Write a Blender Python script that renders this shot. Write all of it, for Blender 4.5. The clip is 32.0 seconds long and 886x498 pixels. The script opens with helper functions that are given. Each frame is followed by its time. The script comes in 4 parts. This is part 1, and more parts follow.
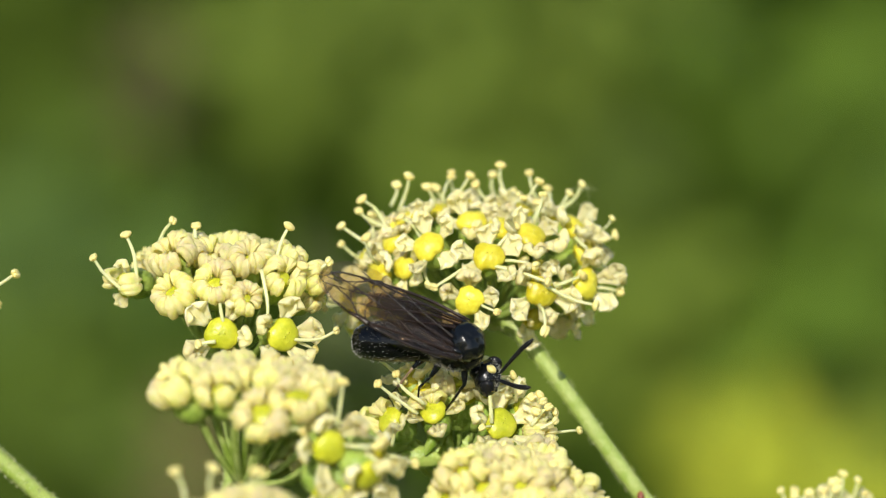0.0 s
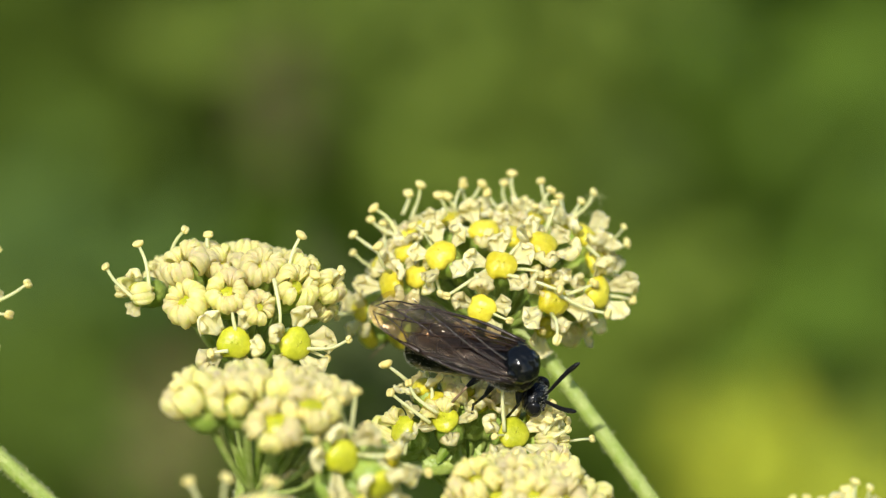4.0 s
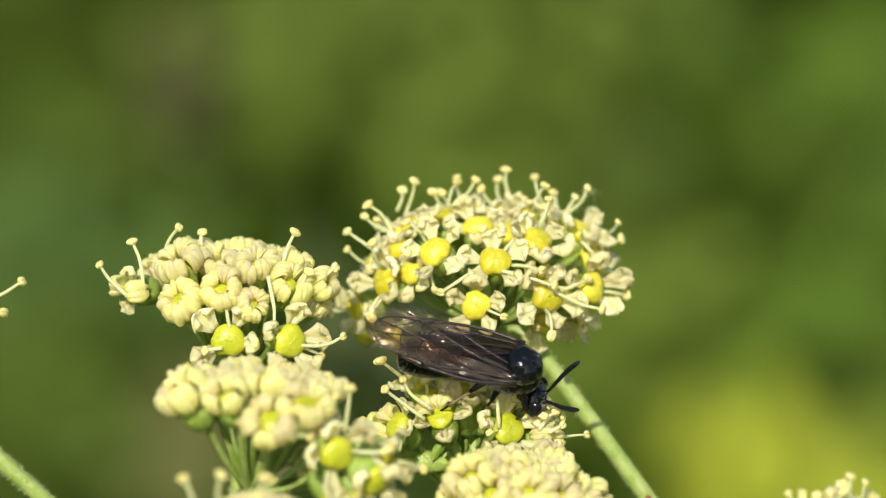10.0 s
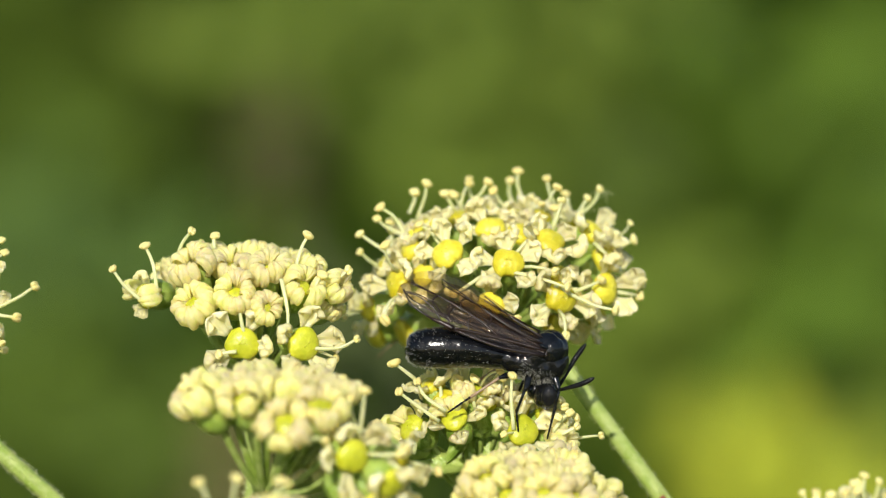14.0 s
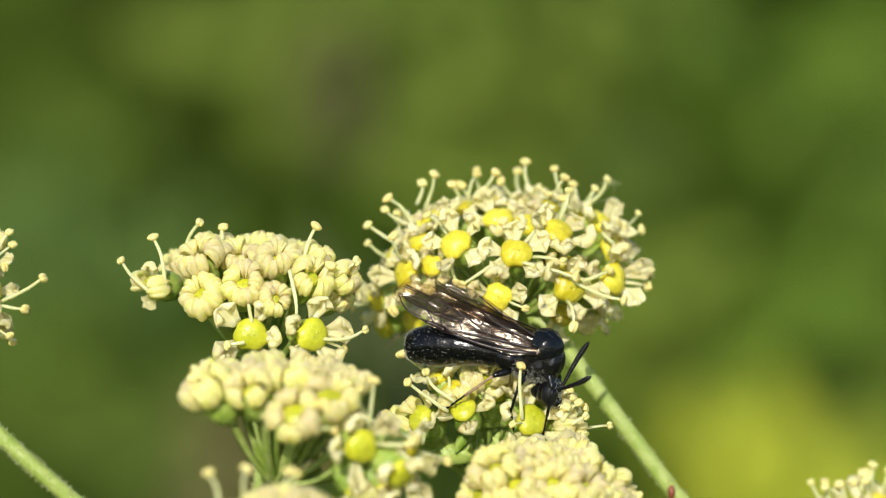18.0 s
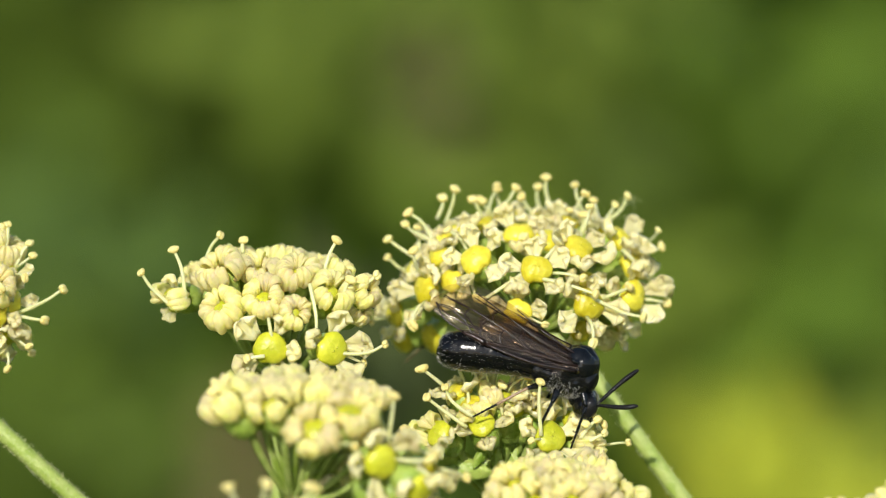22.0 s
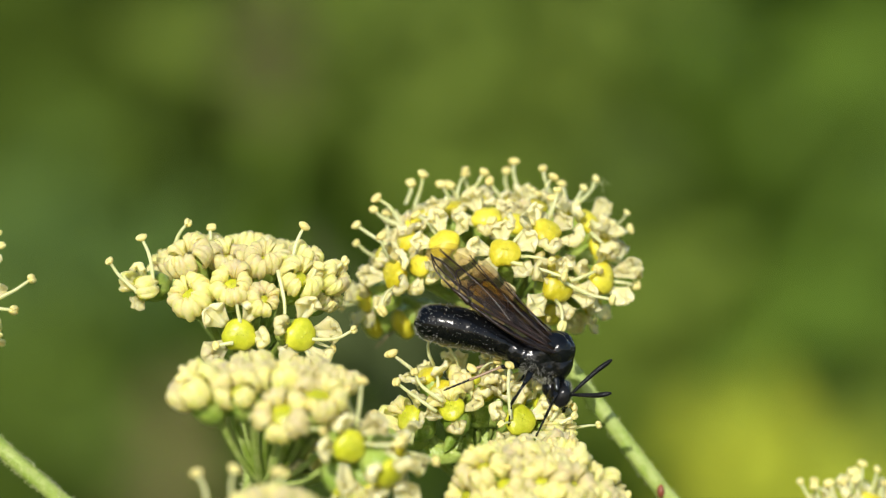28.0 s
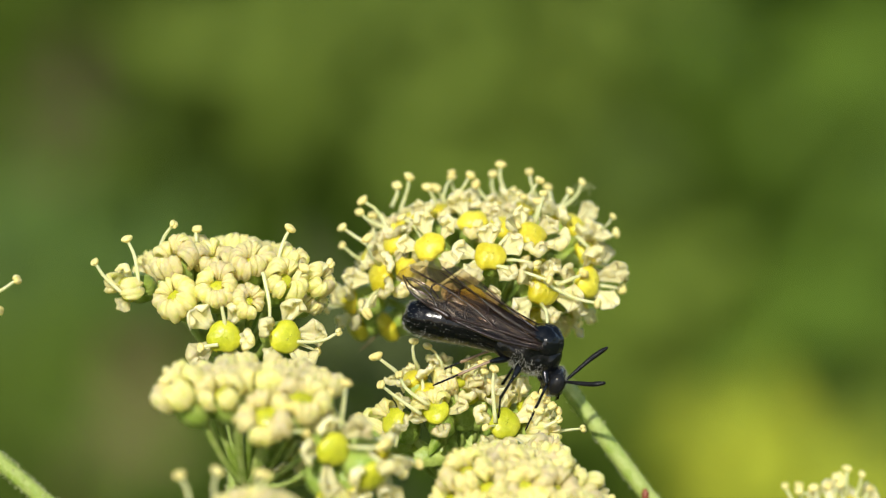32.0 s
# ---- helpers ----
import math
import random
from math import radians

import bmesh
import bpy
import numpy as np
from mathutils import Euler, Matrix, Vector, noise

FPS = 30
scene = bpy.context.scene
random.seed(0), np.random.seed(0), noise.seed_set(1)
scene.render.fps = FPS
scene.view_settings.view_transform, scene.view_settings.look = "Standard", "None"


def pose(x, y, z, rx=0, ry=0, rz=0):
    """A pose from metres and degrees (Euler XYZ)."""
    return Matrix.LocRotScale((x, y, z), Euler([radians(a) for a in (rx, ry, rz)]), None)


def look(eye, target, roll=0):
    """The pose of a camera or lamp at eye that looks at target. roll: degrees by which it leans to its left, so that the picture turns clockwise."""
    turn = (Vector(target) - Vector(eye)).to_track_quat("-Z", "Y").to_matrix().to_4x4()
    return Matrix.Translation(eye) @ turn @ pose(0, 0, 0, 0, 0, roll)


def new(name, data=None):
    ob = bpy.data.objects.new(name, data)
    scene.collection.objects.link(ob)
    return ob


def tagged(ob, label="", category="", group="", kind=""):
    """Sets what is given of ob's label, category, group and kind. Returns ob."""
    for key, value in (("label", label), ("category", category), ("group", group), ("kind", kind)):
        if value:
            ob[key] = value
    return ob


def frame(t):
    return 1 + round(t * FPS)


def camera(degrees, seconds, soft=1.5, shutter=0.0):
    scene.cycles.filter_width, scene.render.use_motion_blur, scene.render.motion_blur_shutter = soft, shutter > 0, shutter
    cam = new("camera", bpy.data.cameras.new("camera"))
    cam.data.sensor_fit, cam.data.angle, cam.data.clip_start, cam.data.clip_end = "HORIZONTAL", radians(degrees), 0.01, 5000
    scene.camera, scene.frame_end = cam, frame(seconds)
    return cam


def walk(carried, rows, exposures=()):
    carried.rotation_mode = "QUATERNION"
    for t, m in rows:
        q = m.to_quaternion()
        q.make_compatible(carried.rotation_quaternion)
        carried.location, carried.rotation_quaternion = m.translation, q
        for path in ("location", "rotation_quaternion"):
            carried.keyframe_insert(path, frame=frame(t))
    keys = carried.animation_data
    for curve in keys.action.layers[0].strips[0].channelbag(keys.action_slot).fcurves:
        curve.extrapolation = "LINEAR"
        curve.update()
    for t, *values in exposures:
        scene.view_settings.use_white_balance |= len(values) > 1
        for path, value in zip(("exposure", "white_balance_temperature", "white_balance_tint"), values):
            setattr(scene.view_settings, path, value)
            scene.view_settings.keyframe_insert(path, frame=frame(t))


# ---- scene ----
cam = camera(12.7, 32.0, soft=1.2)
EYE = pose(0, -0.2125, 1.0375, 80, 0, 0)
walk(cam, [(0.0, EYE), (32.0, EYE)])
D = 0.2158                                   # eye to the plane of sharp focus
cam.data.dof.use_dof = True
cam.data.dof.focus_distance = D - 0.0012
cam.data.dof.aperture_fstop = 26.0

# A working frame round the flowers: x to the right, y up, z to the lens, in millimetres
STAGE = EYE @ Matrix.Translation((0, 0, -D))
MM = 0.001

# ---- world, sun ----
SUN_EL, SUN_AZ = radians(33), radians(-168)   # azimuth from +y, towards +x
world = bpy.data.worlds.new("sky")
scene.world = world
world.use_nodes = True
wn = world.node_tree
sky = wn.nodes.new("ShaderNodeTexSky")
sky.sky_type, sky.sun_disc = "NISHITA", False
sky.sun_elevation, sky.sun_rotation = SUN_EL, SUN_AZ
wn.links.new(sky.outputs[0], wn.nodes["Background"].inputs[0])
wn.nodes["Background"].inputs[1].default_value = 0.15
sun_dir = Vector((math.sin(SUN_AZ) * math.cos(SUN_EL), math.cos(SUN_AZ) * math.cos(SUN_EL), math.sin(SUN_EL)))
sun = new("sun", bpy.data.lights.new("sun", "SUN"))
sun.data.energy, sun.data.angle, sun.data.color = 4.4, radians(0.5), (1.0, 0.965, 0.87)
sun.matrix_world = look(sun_dir * 20, (0, 0, 0))
scene.view_settings.exposure = 0.25


# ---- materials ----
def material(name, colors, rough=0.5, scale=900.0, bump=0.15, spec=0.5, clear=0.0, glow_through=0.0, fine=6000.0, jitter=0.12, metal=0.0, wax=0.0, deep=0.0001):
    """Noise between the colours at one scale, a finer grain in brightness and relief; glow_through lets light through thin tissue, wax lets it spread inside."""
    m = bpy.data.materials.new(name)
    m.use_nodes = True
    nt = m.node_tree
    n, ln = nt.nodes, nt.links.new
    p, out = n["Principled BSDF"], n["Material Output"]
    co = n.new("ShaderNodeTexCoord")
    big = n.new("ShaderNodeTexNoise")
    big.inputs["Scale"].default_value, big.inputs["Detail"].default_value = scale, 3
    ln(co.outputs["Object"], big.inputs["Vector"])
    ramp = n.new("ShaderNodeValToRGB")
    el = ramp.color_ramp.elements
    for i, c in enumerate(colors):
        x = 0.3 + 0.4 * i / max(1, len(colors) - 1)
        e = el[0] if i == 0 else el[len(el) - 1] if i == len(colors) - 1 else el.new(x)
        e.position, e.color = x, (*c, 1)
    if len(colors) == 1:
        el[1].color = (*colors[0], 1)
    info = n.new("ShaderNodeObjectInfo")
    tone = n.new("ShaderNodeMath")
    tone.operation, tone.inputs[1].default_value = "MULTIPLY_ADD", 0.2
    ln(info.outputs["Random"], tone.inputs[0])
    less = n.new("ShaderNodeMath")
    less.operation, less.inputs[1].default_value = "SUBTRACT", 0.07
    ln(big.outputs["Fac"], less.inputs[0])
    ln(less.outputs[0], tone.inputs[2])
    ln(tone.outputs[0], ramp.inputs["Fac"])
    small = n.new("ShaderNodeTexNoise")
    small.inputs["Scale"].default_value = fine
    small.inputs["Detail"].default_value = 2.5
    ln(co.outputs["Object"], small.inputs["Vector"])
    add = n.new("ShaderNodeMath")
    add.operation = "ADD"
    ln(info.outputs["Random"], add.inputs[0])
    ln(small.outputs["Fac"], add.inputs[1])
    rng = n.new("ShaderNodeMapRange")
    rng.inputs["From Max"].default_value = 2.0
    rng.inputs["To Min"].default_value, rng.inputs["To Max"].default_value = 1 - jitter, 1 + jitter
    ln(add.outputs[0], rng.inputs["Value"])
    hsv = n.new("ShaderNodeHueSaturation")
    ln(rng.outputs[0], hsv.inputs["Value"])
    ln(ramp.outputs["Color"], hsv.inputs["Color"])
    ln(hsv.outputs["Color"], p.inputs["Base Color"])
    p.inputs["Roughness"].default_value = rough
    p.inputs["Specular IOR Level"].default_value = spec
    p.inputs["Coat Weight"].default_value = clear
    p.inputs["Metallic"].default_value = metal
    if wax:
        p.inputs["Subsurface Weight"].default_value = wax
        p.inputs["Subsurface Radius"].default_value = (1.0, 0.85, 0.45)
        p.inputs["Subsurface Scale"].default_value = 0.00035
    if bump:
        b = n.new("ShaderNodeBump")
        b.inputs["Strength"].default_value, b.inputs["Distance"].default_value = bump, deep
        ln(small.outputs["Fac"], b.inputs["Height"])
        ln(b.outputs[0], p.inputs["Normal"])
    if glow_through:
        tr = n.new("ShaderNodeBsdfTranslucent")
        ln(hsv.outputs["Color"], tr.inputs["Color"])
        if bump:
            ln(b.outputs[0], tr.inputs["Normal"])
        mix = n.new("ShaderNodeMixShader")
        mix.inputs[0].default_value = glow_through
        ln(p.outputs[0], mix.inputs[1])
        ln(tr.outputs[0], mix.inputs[2])
        ln(mix.outputs[0], out.inputs["Surface"])
    return m


PETAL = material("petal_cream", [(0.91, 0.80, 0.51), (0.90, 0.835, 0.47), (0.91, 0.86, 0.50), (0.95, 0.905, 0.64)], 0.36, 1900, 0.75, 0.4, glow_through=0.6, fine=5200.0, wax=0.35, jitter=0.2, deep=0.00006)
BUD = material("bud_cream", [(0.91, 0.79, 0.50), (0.90, 0.825, 0.45), (0.89, 0.835, 0.42), (0.83, 0.83, 0.32)], 0.36, 1900, 0.75, 0.4, glow_through=0.6, fine=5200.0, wax=0.35, jitter=0.2, deep=0.00006)
FILAMENT = material("filament_pale", [(0.70, 0.72, 0.34), (0.82, 0.81, 0.47)], 0.32, 900, 0.1, 0.45, glow_through=0.45, wax=0.3)
ANTHER = material("anther_yellow", [(0.82, 0.67, 0.22), (0.86, 0.79, 0.34)], 0.55, 2600, 0.9, 0.3, glow_through=0.3, fine=7000.0, wax=0.15, deep=0.00006)
NECTAR = material("nectar_disc_yellow", [(0.56, 0.475, 0.014), (0.72, 0.645, 0.06)], 0.34, 1600, 0.7, 0.4, clear=0.1, glow_through=0.2, fine=3600.0, wax=0.25, jitter=0.25, deep=0.00008)
NECTAR_GREEN = material("nectar_disc_green", [(0.39, 0.42, 0.012), (0.54, 0.54, 0.035)], 0.32, 1600, 0.7, 0.4, clear=0.12, glow_through=0.2, fine=3600.0, wax=0.25, jitter=0.25, deep=0.00008)
OVARY = material("ovary_green", [(0.26, 0.40, 0.045), (0.48, 0.58, 0.14)], 0.3, 1400, 0.7, 0.5, glow_through=0.35, wax=0.3)
STALK = material("stalk_green", [(0.28, 0.40, 0.05), (0.46, 0.54, 0.16)], 0.4, 1400, 0.7, glow_through=0.35)
BLACK = material("cuticle_black", [(0.002, 0.0025, 0.003), (0.005, 0.006, 0.007)], 0.15, 1500, 1.0, 0.28, fine=1900.0, deep=0.00009)
BLACK_ROUGH = material("cuticle_dusty", [(0.0015, 0.0017, 0.002), (0.004, 0.0042, 0.0045)], 0.16, 2500, 0.8, 0.3, fine=3600.0, deep=0.00007)
ABDOMEN = material("cuticle_ringed", [(0.0015, 0.0017, 0.002), (0.004, 0.0042, 0.0045)], 0.17, 2500, 0.5, 0.25, fine=3000.0, deep=0.00006)
HAIRY = material("antenna_black", [(0.004, 0.004, 0.005), (0.010, 0.010, 0.011)], 0.35, 2500, 1.0, 0.15)
TIBIA_RED = material("scar_red", [(0.12, 0.025, 0.01), (0.22, 0.06, 0.025)], 0.5, 2500, 0.4)
TWIG = material("twig_brown", [(0.06, 0.045, 0.015), (0.12, 0.09, 0.035)], 0.6, 900, 0.5)
TIBIA = material("tibia_brown", [(0.06, 0.03, 0.018), (0.34, 0.23, 0.14)], 0.4, 700, 0.2)
VEIN = material("vein_dark", [(0.006, 0.003, 0.002), (0.018, 0.008, 0.004)], 0.3, 2000, 0.3, 0.4)
POLLEN = material("pollen_grain", [(0.85, 0.80, 0.62)], 0.7, 4000, 0.2)
HAIR = material("hair_grey", [(0.34, 0.33, 0.29)], 0.5, 4000, 0.0)
EYE_BLACK = material("eye_black", [(0.006, 0.006, 0.007), (0.010, 0.010, 0.010)], 0.13, 2500, 0.2, 0.2)


def wing_material():
    """A smoky brown membrane, darker towards its base, thin, crinkled and shiny."""
    m = bpy.data.materials.new("wing_membrane")
    m.use_nodes = True
    n, ln = m.node_tree.nodes, m.node_tree.links.new
    p, out = n["Principled BSDF"], n["Material Output"]
    co = n.new("ShaderNodeTexCoord")
    sep = n.new("ShaderNodeSeparateXYZ")
    ln(co.outputs["Object"], sep.inputs[0])
    blot = n.new("ShaderNodeTexNoise")
    blot.inputs["Scale"].default_value = 420
    ln(co.outputs["Object"], blot.inputs["Vector"])
    shift = n.new("ShaderNodeMath")
    shift.operation, shift.inputs[1].default_value = "MULTIPLY_ADD", 3.2 * MM
    ln(blot.outputs["Fac"], shift.inputs[0])
    ln(sep.outputs["X"], shift.inputs[2])
    rng = n.new("ShaderNodeMapRange")
    rng.inputs["From Min"].default_value, rng.inputs["From Max"].default_value = -6.3 * MM, 0.3 * MM
    ln(shift.outputs[0], rng.inputs["Value"])
    ramp = n.new("ShaderNodeValToRGB")
    ramp.color_ramp.elements[0].color = (0.85, 0.78, 0.64, 1)
    ramp.color_ramp.elements[1].color = (0.57, 0.48, 0.42, 1)
    ramp.color_ramp.elements[0].position = 0.1
    ramp.color_ramp.elements[1].position = 0.7
    ln(rng.outputs[0], ramp.inputs["Fac"])
    clear = n.new("ShaderNodeBsdfTransparent")
    ln(ramp.outputs["Color"], clear.inputs["Color"])
    tint = n.new("ShaderNodeValToRGB")
    tint.color_ramp.elements[0].color = (0.20, 0.15, 0.10, 1)
    tint.color_ramp.elements[1].color = (0.055, 0.037, 0.028, 1)
    tint.color_ramp.elements[0].position, tint.color_ramp.elements[1].position = 0.1, 0.7
    ln(rng.outputs[0], tint.inputs["Fac"])
    ln(tint.outputs["Color"], p.inputs["Base Color"])
    p.inputs["Roughness"].default_value = 0.5
    p.inputs["Specular IOR Level"].default_value = 0.2
    shine = n.new("ShaderNodeBsdfGlossy")
    shine.inputs["Color"].default_value = (1.0, 0.84, 0.68, 1)
    shine.inputs["Roughness"].default_value = 0.14
    nz = n.new("ShaderNodeTexNoise")
    nz.inputs["Scale"].default_value, nz.inputs["Detail"].default_value = 2300, 4
    stretch = n.new("ShaderNodeVectorMath")
    stretch.operation = "MULTIPLY"
    stretch.inputs[1].default_value = (0.3, 1.2, 1.0)
    ln(co.outputs["Object"], stretch.inputs[0])
    ln(stretch.outputs[0], nz.inputs["Vector"])
    b = n.new("ShaderNodeBump")
    b.inputs["Strength"].default_value, b.inputs["Distance"].default_value = 1.0, 0.00012
    ln(nz.outputs["Fac"], b.inputs["Height"])
    ln(b.outputs[0], shine.inputs["Normal"])
    mix = n.new("ShaderNodeMixShader")
    mix.inputs[0].default_value = 0.075
    ln(clear.outputs[0], mix.inputs[1])
    ln(p.outputs[0], mix.inputs[2])
    top = n.new("ShaderNodeMixShader")
    top.inputs[0].default_value = 0.035
    ln(mix.outputs[0], top.inputs[1])
    ln(shine.outputs[0], top.inputs[2])
    ln(top.outputs[0], out.inputs["Surface"])
    return m


WING = wing_material()


# ---- shapes, in millimetres ----
def mesh(name, verts, faces, mat, unit=MM):
    me = bpy.data.meshes.new(name)
    me.from_pydata([(x * unit, y * unit, z * unit) for x, y, z in verts], [], faces)
    me.polygons.foreach_set("use_smooth", [True] * len(me.polygons))
    me.materials.append(mat)
    me.update()
    return me


def merged(*shapes):
    """Several (verts, faces) as one."""
    verts, faces = [], []
    for v, f in shapes:
        k = len(verts)
        verts += v
        faces += [tuple(i + k for i in g) for g in f]
    return verts, faces


def sweep(points, sizes, sides=8, hint=(0, 1, 0)):
    """A closed tube along the points; sizes are radii, or (across, thick) with 'across' along the hint."""
    pts = [Vector(p) for p in points]
    verts, faces = [], []
    n = len(pts)
    for i, p in enumerate(pts):
        t = (pts[min(n - 1, i + 1)] - pts[max(0, i - 1)]).normalized()
        h = Vector(hint)
        side = (h - t * h.dot(t))
        if side.length < 1e-4:
            side = t.orthogonal()
        side.normalize()
        nor = t.cross(side)
        a, b = sizes[i] if isinstance(sizes[i], tuple) else (sizes[i], sizes[i])
        for k in range(sides):
            w = 2 * math.pi * k / sides
            verts.append(tuple(p + side * (a * math.cos(w)) + nor * (b * math.sin(w))))
    for i in range(n - 1):
        for k in range(sides):
            j = (k + 1) % sides
            faces.append((i * sides + k, i * sides + j, (i + 1) * sides + j, (i + 1) * sides + k))
    faces.append(tuple(reversed(range(sides))))
    faces.append(tuple(range((n - 1) * sides, n * sides)))
    return verts, faces


def ball(rx, ry, rz, seg=12, rings=8, at=(0, 0, 0), warp=None):
    verts, faces = [], []
    for i in range(rings + 1):
        th = math.pi * i / rings
        for k in range(seg):
            ph = 2 * math.pi * k / seg
            v = Vector((math.sin(th) * math.cos(ph), math.sin(th) * math.sin(ph), math.cos(th)))
            if warp:
                v = warp(v)
            verts.append((at[0] + v.x * rx, at[1] + v.y * ry, at[2] + v.z * rz))
    for i in range(rings):
        for k in range(seg):
            j = (k + 1) % seg
            faces.append((i * seg + k, (i + 1) * seg + k, (i + 1) * seg + j, i * seg + j))
    return verts, faces


def lay(name, me, parent, m=None, label="", kind=""):
    """One mesh as a part of its parent, at the pose m in the parent's space."""
    ob = new(name, me)
    ob.parent = parent
    if m is not None:
        ob.matrix_basis = m
    return tagged(ob, label, kind=kind)


def aim(p, axis, spin=0.0, size=1.0):
    """A pose at p (mm) whose z points along the axis."""
    q = Vector(axis).to_track_quat("Z", "Y").to_matrix().to_4x4()
    return Matrix.Translation(Vector(p) * MM) @ q @ Matrix.Rotation(spin, 4, "Z") @ Matrix.Scale(size, 4)


def smooth_path(pts, n):
    """Points along a smooth curve through pts, n steps to each leg."""
    pts = [Vector(p) for p in pts]
    out = []
    for i in range(len(pts) - 1):
        a, b = pts[i], pts[i + 1]
        ta = (b - pts[i - 1]) * 0.5 if i else (b - a)
        tb = (pts[i + 2] - a) * 0.5 if i + 2 < len(pts) else (b - a)
        for k in range(n):
            s = k / n
            out.append(a * (2 * s**3 - 3 * s**2 + 1) + ta * (s**3 - 2 * s**2 + s) + b * (3 * s**2 - 2 * s**3) + tb * (s**3 - s**2))
    return out + [pts[-1]]


# Floret pieces, each in a few versions that the florets share
rnd = random.Random(5)


def sheet(path, widths, cup, crease, thick, wave, seed, across=9):
    """A thin blade of tissue along a path in the xz plane: cupped, creased along its middle, with a wavy rim."""
    r = random.Random(seed)
    ph = r.uniform(0, 6)
    verts, faces = [], []
    fine = smooth_path([Vector((x, w, z)) for (x, z), w in zip(path, widths)], 2)
    path, widths = [(p.x, p.z) for p in fine], [p.y for p in fine]
    n = len(path)
    for i, (x, z) in enumerate(path):
        a, b = path[max(0, i - 1)], path[min(n - 1, i + 1)]
        t = Vector((b[0] - a[0], 0, b[1] - a[1])).normalized()
        nor = Vector((-t.z, 0, t.x))
        for side in (1, -1):
            for j in range(across):
                q = (2 * j / (across - 1) - 1) * side
                h = cup * q * q * widths[i] - crease * math.exp(-(q / 0.22) ** 2) + wave * math.sin(5 * q + 0.85 * i + ph) * abs(q)
                p = Vector((x, q * widths[i], z)) + nor * (h + side * thick * (1.05 - abs(q)))
                verts.append(tuple(p))
    m = 2 * across
    for i in range(n - 1):
        for k in range(m):
            j = (k + 1) % m
            faces.append((i * m + k, i * m + j, (i + 1) * m + j, (i + 1) * m + k))
    faces.append(tuple(reversed(range(m))))
    faces.append(tuple(range((n - 1) * m, n * m)))
    return verts, faces


def fleshy(points, top, under):
    """A closed pad of tissue: a grid of points as its middle, raised along the normals by top and sunk by under."""
    p = np.array(points)
    n = np.cross(np.gradient(p, axis=0), np.gradient(p, axis=1))
    n /= np.linalg.norm(n, axis=2, keepdims=True) + 1e-9
    up, low = p + n * top[..., None], p - n * under[..., None]
    nu, nv = p.shape[:2]
    ring = np.concatenate([up, low[:, -2:0:-1]], axis=1)
    m = ring.shape[1]
    faces = [(i * m + k, i * m + (k + 1) % m, (i + 1) * m + (k + 1) % m, (i + 1) * m + k) for i in range(nu - 1) for k in range(m)]
    faces += [tuple(reversed(range(m))), tuple(range((nu - 1) * m, nu * m))]
    return [tuple(v) for v in ring.reshape(-1, 3)], faces


def along(values, n):
    """n values on a smooth curve through the given ones."""
    pts = smooth_path([Vector((v, 0, 0)) for v in values], 8)
    at = np.linspace(0, len(pts) - 1, n)
    return np.interp(at, range(len(pts)), [q.x for q in pts])


def petal_open(k):
    """A fleshy cream blade in two rounded lobes with a crease between them, its notched tip rolled inwards."""
    r = random.Random(k)
    nu, nv = 17, 17
    reach, lift, roll, wide = r.uniform(0.98, 1.22), r.uniform(-0.15, 0.25), r.uniform(0.15, 1.05), r.uniform(0.9, 1.16)
    x = along([0.62, 0.90, 1.18, 1.42, 1.58, 1.68 - 0.06 * roll, 1.76 - 0.24 * roll, 1.84 - 0.50 * roll, 1.90 - 0.70 * roll], nu) * reach
    z = along([-0.22, -0.10, -0.02, 0.04, 0.12, 0.14 + 0.2 * roll, 0.16 + 0.36 * roll, 0.18 + 0.38 * roll, 0.2 + 0.16 * roll], nu) + lift * (x - 0.6)
    w = along([0.20, 0.32, 0.45, 0.55, 0.59, 0.58, 0.50, 0.36, 0.16], nu) * wide
    q, u = np.linspace(-1, 1, nv)[None, :], np.linspace(0, 1, nu)[:, None]
    ph, lean = r.uniform(0, 6), r.uniform(-0.12, 0.12)
    notch = 0.13 * np.exp(-(q / 0.3) ** 2) * np.clip((u - 0.4) / 0.4, 0, 1)
    px = 0.6 + (x[:, None] - 0.6) * (1 - 0.45 * q * q * np.clip(1.7 * u, 0, 1)) - notch + 0.05 * np.sin(4 * q + ph) * u
    py = w[:, None] * q + lean * u
    pz = z[:, None] + w[:, None] * q * q * (0.35 * (1 - u) - 0.1) + 0.05 * np.sin(5 * q + 7 * u + ph) + (0.045 * np.sin(10 * q + 4 * u + 2 * ph) + 0.03 * np.sin(15 * u + 7 * q + ph)) * np.clip(2 * u, 0, 1)
    crease = np.exp(-(q / 0.16) ** 2) * np.sin(np.pi * u)
    rim = np.sqrt(np.clip(1 - q * q, 0, 1)) * (0.3 + 0.7 * np.sin(np.pi * np.clip(u, 0.03, 0.97)))
    return mesh("petal", *fleshy(np.stack([px, py, pz], 2), 0.075 * rim * (1 + 0.3 * np.sin(9 * q + 11 * u + ph)) - 0.055 * crease, 0.04 * rim + 0.02 * crease), PETAL)


